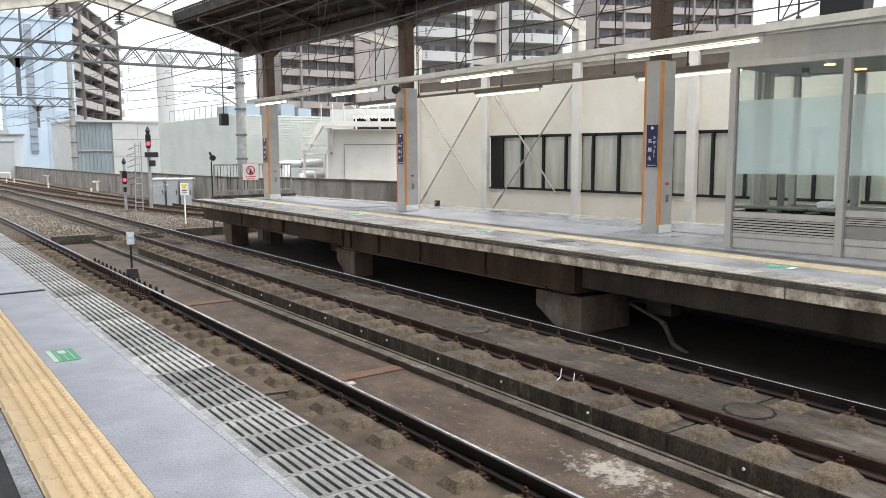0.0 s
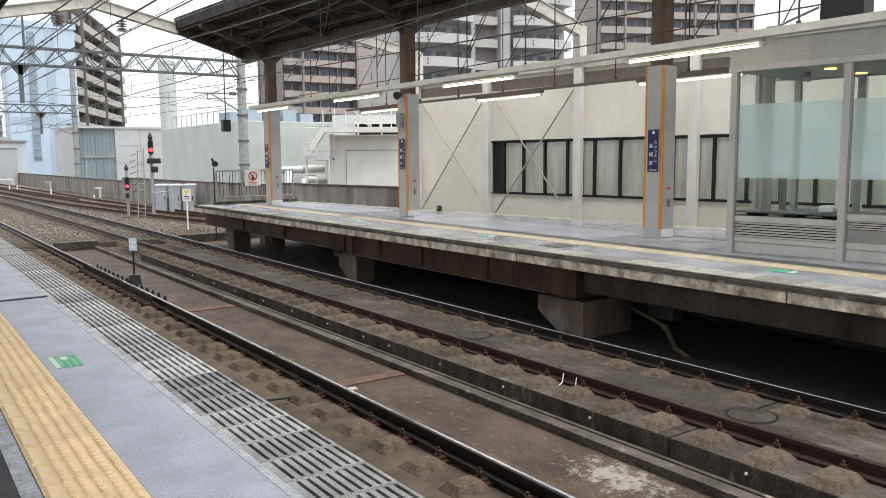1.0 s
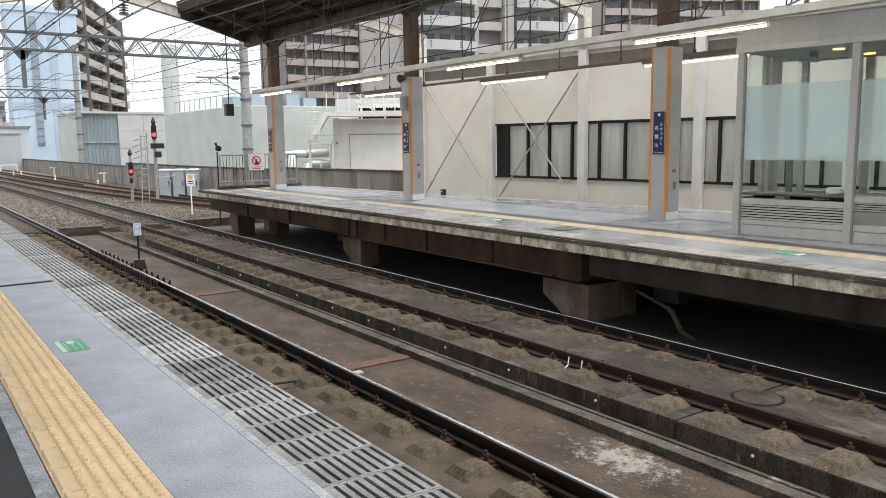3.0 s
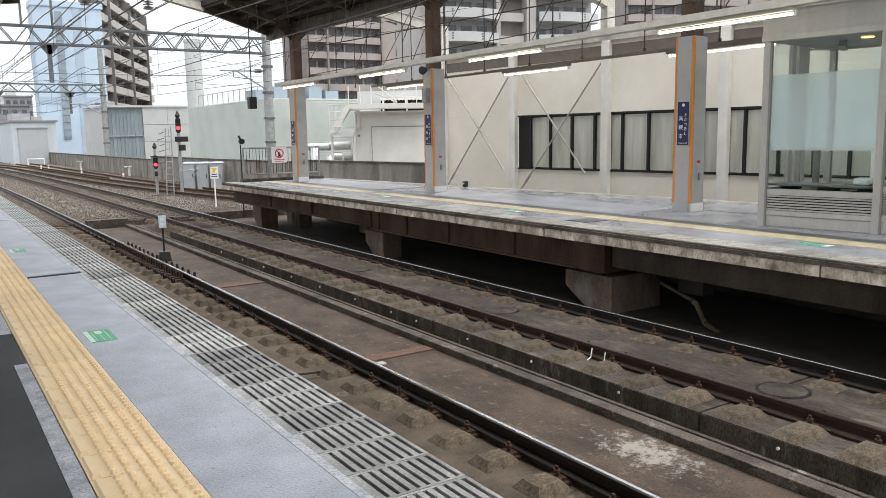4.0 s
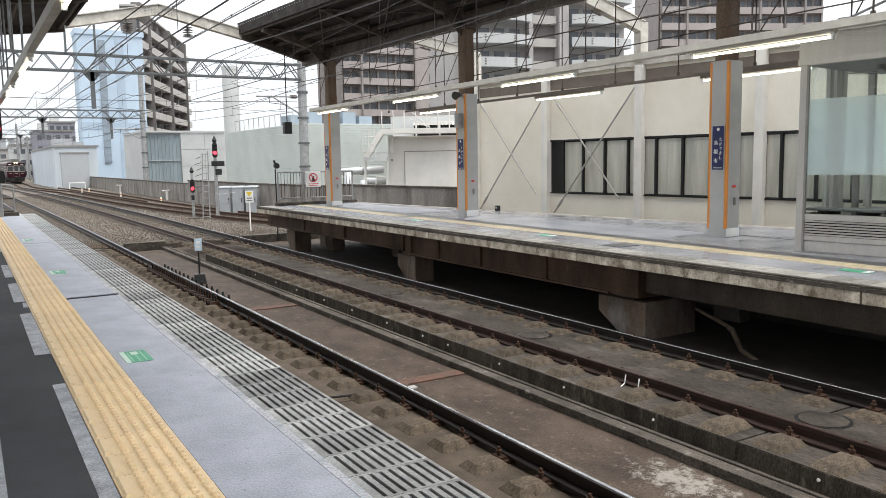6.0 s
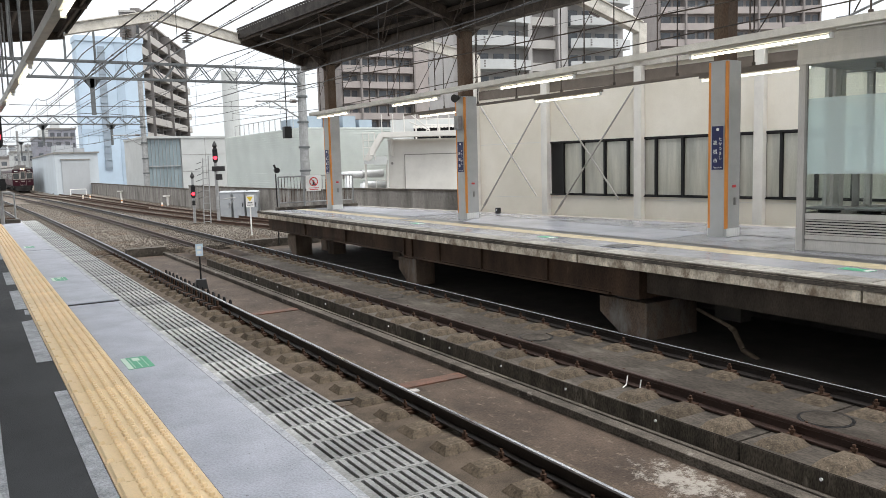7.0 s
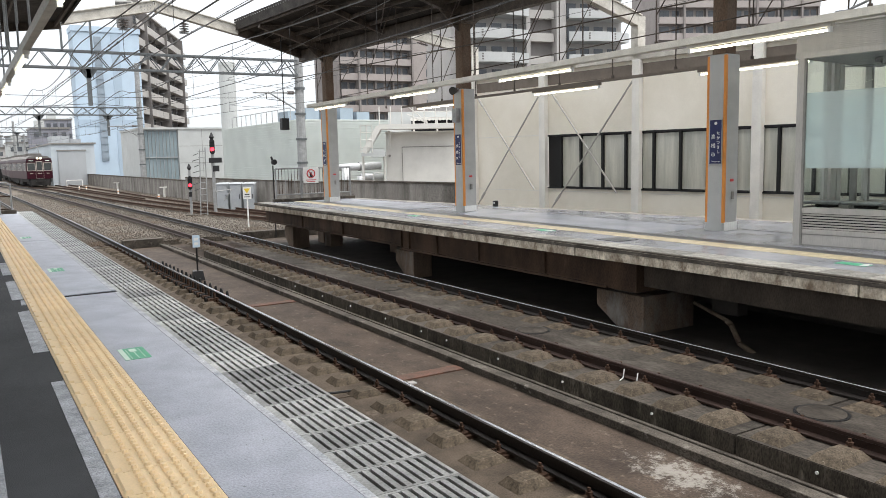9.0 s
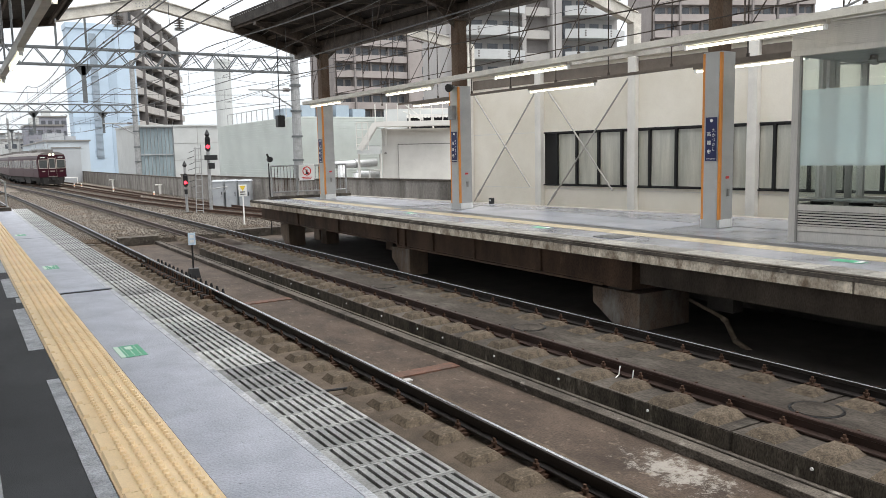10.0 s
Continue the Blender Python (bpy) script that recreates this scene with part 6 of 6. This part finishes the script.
part("wall", Mesh().box(0, 11, 0, 8, -1.6, 2.8), PLANTWHITE, wb)
part("coping", Mesh().box(-0.04, 11, -0.05, 8, 2.8, 2.9), PLANTWHITE, wb)
part("door_panel", Mesh().box(0.93, 5.2, -0.05, 0, -1.0, 2.0), PLANTWHITE, wb)
part("door_shadow_line", Mesh().box(0.9, 5.2, -0.07, 0.0, 2.0, 2.05).box(0.9, 0.93, -0.07, 0.0, -1.0, 2.0), ALUDARK, wb)
part("downpipe", Mesh().tube((0.2, -0.1, 1.95), (0.2, -0.1, 2.95), 0.1, 10), PLANTWHITE, wb)
part("wall_lamp", Mesh().tube((0.2, -0.12, 1.55), (0.2, -0.02, 1.55), 0.07, 10), ALUDARK, wb)
# solid black box in place of the shaded space under the roof
part("roof_box", Mesh().box(1.4, 6.5, 2.6, 6.0, 2.9, 3.62), BLACK, wb, "black box standing in for the shade under the sheet roof")
for k in range(24):
    part("roof_sheet", Mesh().tube((1.45 + 0.21 * k, 2.4, 3.68), (1.45 + 0.21 * k, 6.2, 3.78), 0.1, 8), PLANTWHITE, wb)
for k in range(4):
    part("roof_post", Mesh().box(1.5 + 1.4 * k, 1.6 + 1.4 * k, 2.45, 2.55, 2.9, 3.65), PLANTWHITE, wb)
part("back_wall", Mesh().box(-0.2, 9, 6.4, 7.8, 2.9, 4.35), ANNEX, wb)
sts = thing("outside_stair", "white steel stair and landing on the plant building", "stair", m=PB)
part("landing", Mesh().box(-0.3, 4.2, -1.25, -0.15, 3.0, 3.28), PLANTWHITE, sts)
for y in (-1.3, -0.3):
    part("stringer", Mesh().beam((-0.28, y, 3.15), (-1.15, y, 1.75), 0.06, 0.3), PLANTWHITE, sts)
for k in range(7):
    part("tread", Mesh().box(-0.55 - 0.115 * k, -0.3 - 0.115 * k, -1.25, -0.35, 2.92 - 0.185 * k, 2.96 - 0.185 * k), ANNEX, sts)
part("lower_landing", Mesh().box(-1.3, 0.0, -1.3, -0.3, 1.55, 1.75), ANNEX, sts)
part("landing_skirt", Mesh().box(-0.75, 0.0, -1.34, -1.3, 1.5, 1.95), ANNEX, sts)
for x in (-1.25, -0.05):
    part("stair_leg", Mesh().tube((x, -0.8, -1.7), (x, -0.8, 1.55), 0.07, 8), PLANTWHITE, sts)
for x in (-1.3, -0.98, -0.66):
    part("cage_post", Mesh().tube((x, -1.35, 1.75), (x, -1.35, 3.25), 0.028, 6), PLANTWHITE, sts)
for z in (2.05, 2.45, 2.85, 3.25):
    part("cage_rail", Mesh().tube((-1.3, -1.35, z), (-0.66, -1.35, z), 0.024, 6), PLANTWHITE, sts)
for k in range(8):
    part("rail_post", Mesh().tube((-0.25 + 0.62 * k, -1.2, 3.28), (-0.25 + 0.62 * k, -1.2, 4.25), 0.03, 6), PLANTWHITE, sts)
for z in (3.6, 3.92, 4.25):
    part("handrail", Mesh().tube((1.6, -1.2, z), (4.2, -1.2, z), 0.028, 6), PLANTWHITE, sts)
for z in (0.0, 0.45):
    part("handrail", Mesh().tube((1.3, -1.2, 4.25 - z), (2.4, -1.2, 3.35 - z * 0.1), 0.035, 6), PLANTWHITE, sts)
pp = thing("duct_pipes", "large silver insulated duct pipes behind the parapet", "pipes")
part("pipe_run", Mesh().tube((16.6, 41.5, 0.95), (19.2, 41.5, 1.0), 0.21, 14).tube((16.9, 41.3, 0.9), (16.9, 41.3, -0.9), 0.24, 14).tube((17.8, 41.2, 0.45), (17.8, 41.2, -0.9), 0.22, 14).tube((17.8, 41.2, 0.4), (19.2, 41.2, 0.3), 0.2, 14), SILVER, pp, smooth=True)
part("pipe_collar", Mesh().tube((17.8, 41.5, 0.98), (17.9, 41.5, 0.98), 0.26, 14), GREYSTEEL, pp)
part("support_frame", Mesh().tube((18.3, 40.6, -0.6), (18.3, 40.6, 0.6), 0.04, 6).tube((19.0, 40.6, -0.6), (19.0, 40.6, 0.6), 0.04, 6).tube((18.3, 40.6, 0.6), (19.0, 40.6, 0.6), 0.04, 6).tube((18.3, 40.6, 0.0), (19.0, 40.6, 0.0), 0.04, 6), WHITE, pp)

# low roofs of the town down the line
tn = random.Random(9)
for k in range(16):
    x, y = -30 + 3.2 * k + tn.uniform(-1, 1), 260 + tn.uniform(0, 160)
    if x > 12:
        y = 300 + 8 * (k % 3)
    h = tn.uniform(4, 13)
    hs = thing("town_house", "small hazy grey house down the line", "house", "town houses", m=pose(x, y, -1.7))
    part("wall", Mesh().box(-5, 5, -4, 4, 0, h), (ANNEX, PALEAPT, APTRAIL, CABINET)[k % 4], hs)
    part("roof", Mesh().box(-5.3, 5.3, -4.3, 4.3, h, h + 0.5), (ALUDARK, APTWALL)[k % 2], hs)
    for j in range(3):
        part("window", Mesh().box(-3.6 + 2.6 * j, -2.2 + 2.6 * j, -4.05, -4, h - 2.2, h - 1.0), APTGLASS, hs)
for k in range(6):
    pl_ = thing("utility_pole", "grey utility pole down the line", "pole", "utility poles", m=pose((-9, 9.6, -11, 10.5, -12, 8.5)[k], 150 + 26 * k, -1.5))
    part("shaft", Mesh().tube((0, 0, 0), (0, 0, 9), 0.2, 8, 0.14), GREYSTEEL, pl_)
    part("cross_arm", Mesh().box(-1, 1, -0.06, 0.06, 8, 8.12), GREYSTEEL, pl_)

# ---------------------------------------------------------------- the train
def rail_car(front):
    """One car: y = 0 is its front, y grows towards its tail, z = 0 is the top of rail."""
    car = thing("train_car", "maroon electric train car with a silver-grey roof, lights on" if front else "maroon electric train car coupled behind the first", "train", "train cars")
    L, W = 18.9, 1.37
    prof = [(-W, 0.95), (-W, 3.0), (-W * 0.93, 3.3), (W * 0.93, 3.3), (W, 3.0), (W, 0.95)]
    body = Mesh()
    n = len(prof)
    body.add([(x, y, z) for y in (0.12, L) for x, z in prof] + [(x * 0.93, 0.0, z) for x, z in prof], [tuple(range(12, 18))[::-1], tuple(range(6, 12))] + [(i, (i + 1) % n, n + (i + 1) % n, n + i) for i in range(n)] + [(12 + i, 12 + (i + 1) % n, (i + 1) % n, i) for i in range(n)])
    b = part("body", body, MAROON, car, "glossy maroon body")
    rp = [(-W * 0.93, 3.3), (-W * 0.7, 3.52), (-W * 0.3, 3.64), (W * 0.3, 3.64), (W * 0.7, 3.52), (W * 0.93, 3.3)]
    part("roof", Mesh().add([(x, y, z) for y in (0.05, L) for x, z in rp], [tuple(range(6)), tuple(range(6, 12))[::-1]] + [(i, i + 1, 7 + i, 6 + i) for i in range(5)]), TRAINROOF, car, "silver-grey roof")
    part("roof_equipment", Mesh().box(-0.6, 0.6, 2.2, 4.2, 3.62, 3.9).box(-0.6, 0.6, 7, 9, 3.62, 3.9).box(-0.6, 0.6, 12, 14.5, 3.62, 3.9), TRAINROOF, car)
    part("underframe", Mesh().box(-1.2, 1.2, 0.3, L - 0.3, 0.55, 0.97).box(-1.25, 1.25, 5.5, 8.5, 0.25, 0.95).box(-1.25, 1.25, 9.5, 13, 0.3, 0.95), UNDER, car)
    for y in (2.6, L - 2.6):
        bog = part("bogie", Mesh().box(-1.0, 1.0, y - 1.4, y + 1.4, 0.3, 0.62), UNDER, car)
        for dy in (-1.05, 1.05):
            for x in (-0.75, 0.75):
                part("wheel", Mesh().tube((x - 0.06, y + dy, 0.43), (x + 0.06, y + dy, 0.43), 0.43, 18), UNDER, bog)
    for sx in (-1, 1):
        x0, x1 = (sx * W - 0.012, sx * W + 0.006) if sx > 0 else (-W - 0.006, -W + 0.012)
        for k, y in enumerate((2.9, 8.9, 14.9)):
            d = part("door", Mesh().box(x0, x1 + 0.004 * sx, y, y + 1.3, 1.05, 2.95), MAROON, car, "sliding passenger door")
            for q in (0.12, 0.72):
                part("pane", Mesh().box(x0 - 0.006, x1 + 0.008, y + q, y + q + 0.45, 1.95, 2.75), TRAINGLASS, d)
        for y in (0.75, 1.75, 4.6, 5.7, 6.8, 7.7, 10.6, 11.7, 12.8, 13.7, 16.6, 17.6):
            w = part("window", Mesh().box(x0 - 0.004, x1 + 0.005, y - 0.03, y + 0.86, 1.87, 2.78), TRAINTRIM, car, "window with a pale metal rim")
            part("pane", Mesh().box(x0 - 0.01, x1 + 0.011, y + 0.03, y + 0.8, 1.93, 2.72), TRAINGLASS, w)
        part("gutter", Mesh().box(sx * W * 0.95 - 0.03, sx * W * 0.95 + 0.03, 0.1, L, 3.24, 3.3), TRAINTRIM, car)
    if not front:
        return car
    for x, w in ((-0.86, 0.38), (0.0, 0.27), (0.86, 0.38)):
        f = part("front_window", Mesh().box(x - w - 0.06, x + w + 0.06, -0.025, 0.01, 1.86 if x else 1.82, 2.82 if x else 2.98), TRAINTRIM, car, "front window with a pale rim")
        part("pane", Mesh().box(x - w, x + w, -0.035, 0.0, 1.93, 2.75 if x else 2.9), TRAINGLASS, f)
    dr = part("front_door", Mesh().box(-0.4, 0.4, -0.015, 0.01, 1.0, 3.05), MAROON, car)
    part("door_rim", Mesh().box(-0.42, -0.4, -0.025, 0.0, 1.0, 3.05).box(0.4, 0.42, -0.025, 0.0, 1.0, 3.05).box(-0.42, 0.42, -0.025, 0, 1.0, 1.03), TRAINTRIM, dr)
    part("number_bar", Mesh().box(-0.22, 0.22, -0.03, -0.01, 1.53, 1.63), TRAINTRIM, dr, "pale plate with an unreadable number")
    for x in (-0.17, 0.17):
        part("headlamp", Mesh().tube((x, -0.05, 3.33), (x, 0.05, 3.33), 0.105, 16), HEADLAMP, car, "glowing headlamp")
        part("lamp_case", Mesh().tube((x, -0.04, 3.33), (x, 0.15, 3.33), 0.16, 16), TRAINTRIM, car)
    for x in (-0.86, 0.86):
        part("tail_lamp", Mesh().box(x - 0.16, x + 0.16, -0.02, 0.0, 1.53, 1.61), TRAINTRIM, car)
        part("destination_panel", Mesh().box(x - 0.32, x + 0.32, -0.02, 0.0, 2.95, 3.15), BLACKMETAL, car)
        part("print_bars", Mesh().box(x - 0.22, x + 0.22, -0.025, -0.02, 3.02, 3.08), WHITE, car)
    part("coupler", Mesh().box(-0.18, 0.18, -0.45, 0.3, 0.62, 0.98).tube((-0.5, -0.1, 0.75), (-0.5, -0.25, 0.55), 0.05, 6).tube((0.5, -0.1, 0.75), (0.5, -0.25, 0.55), 0.05, 6), UNDER, car)
    part("snow_guard", Mesh().add([(-1.15, 0.35, 0.95), (1.15, 0.35, 0.95), (1.0, 0.05, 0.95), (-1.0, 0.05, 0.95), (-1.1, 0.3, 0.2), (1.1, 0.3, 0.2), (0.9, 0.0, 0.2), (-0.9, 0.0, 0.2)], [(0, 1, 5, 4), (3, 7, 6, 2), (0, 4, 7, 3), (1, 2, 6, 5), (4, 5, 6, 7), (0, 3, 2, 1)]), UNDER, car)
    pan = part("pantograph", Mesh().beam((-0.8, 5.0, 3.95), (0.8, 5.0, 3.95), 0.06, 0.06).beam((-0.8, 6.6, 3.95), (0.8, 6.6, 3.95), 0.06, 0.06), GREYSTEEL, car, "raised folding pantograph")
    for x in (-0.7, 0.7):
        for ya, yb in ((5.0, 4.7), (6.6, 6.9)):
            part("arm", Mesh().tube((x, ya, 3.95), (x * 0.8, yb, 4.5), 0.025, 5).tube((x * 0.8, yb, 4.5), (x * 0.7, 5.8, 5.02), 0.02, 5), GREYSTEEL, pan)
    part("collector", Mesh().beam((-0.95, 5.8, 5.04), (0.95, 5.8, 5.04), 0.25, 0.05), GREYSTEEL, pan)
    return car


CARS = [rail_car(k == 0) for k in range(4)]
FRONT = [(0.0, 262), (1.0, 243), (2.0, 224), (3.0, 205.5), (4.0, 187), (5.0, 168), (5.5, 158), (6.0, 148), (6.5, 138.5), (7.0, 130), (7.5, 122), (8.0, 115), (8.5, 109), (9.0, 103), (9.5, 98), (10.0, 93.5)]


def motions():
    """The train draws in from down the line and slows."""
    for k, car in enumerate(CARS):
        rows = []
        for t, y in FRONT:
            ya = y + 19.4 * k
            xa, xb = siding_smooth(ya), siding_smooth(ya + 17)
            rows.append((t, pose(xa, ya, RT - 0.02, 0, 0, math.degrees(math.atan2(-(xb - xa), 17.0)))))
        walk(car, rows)


motions()
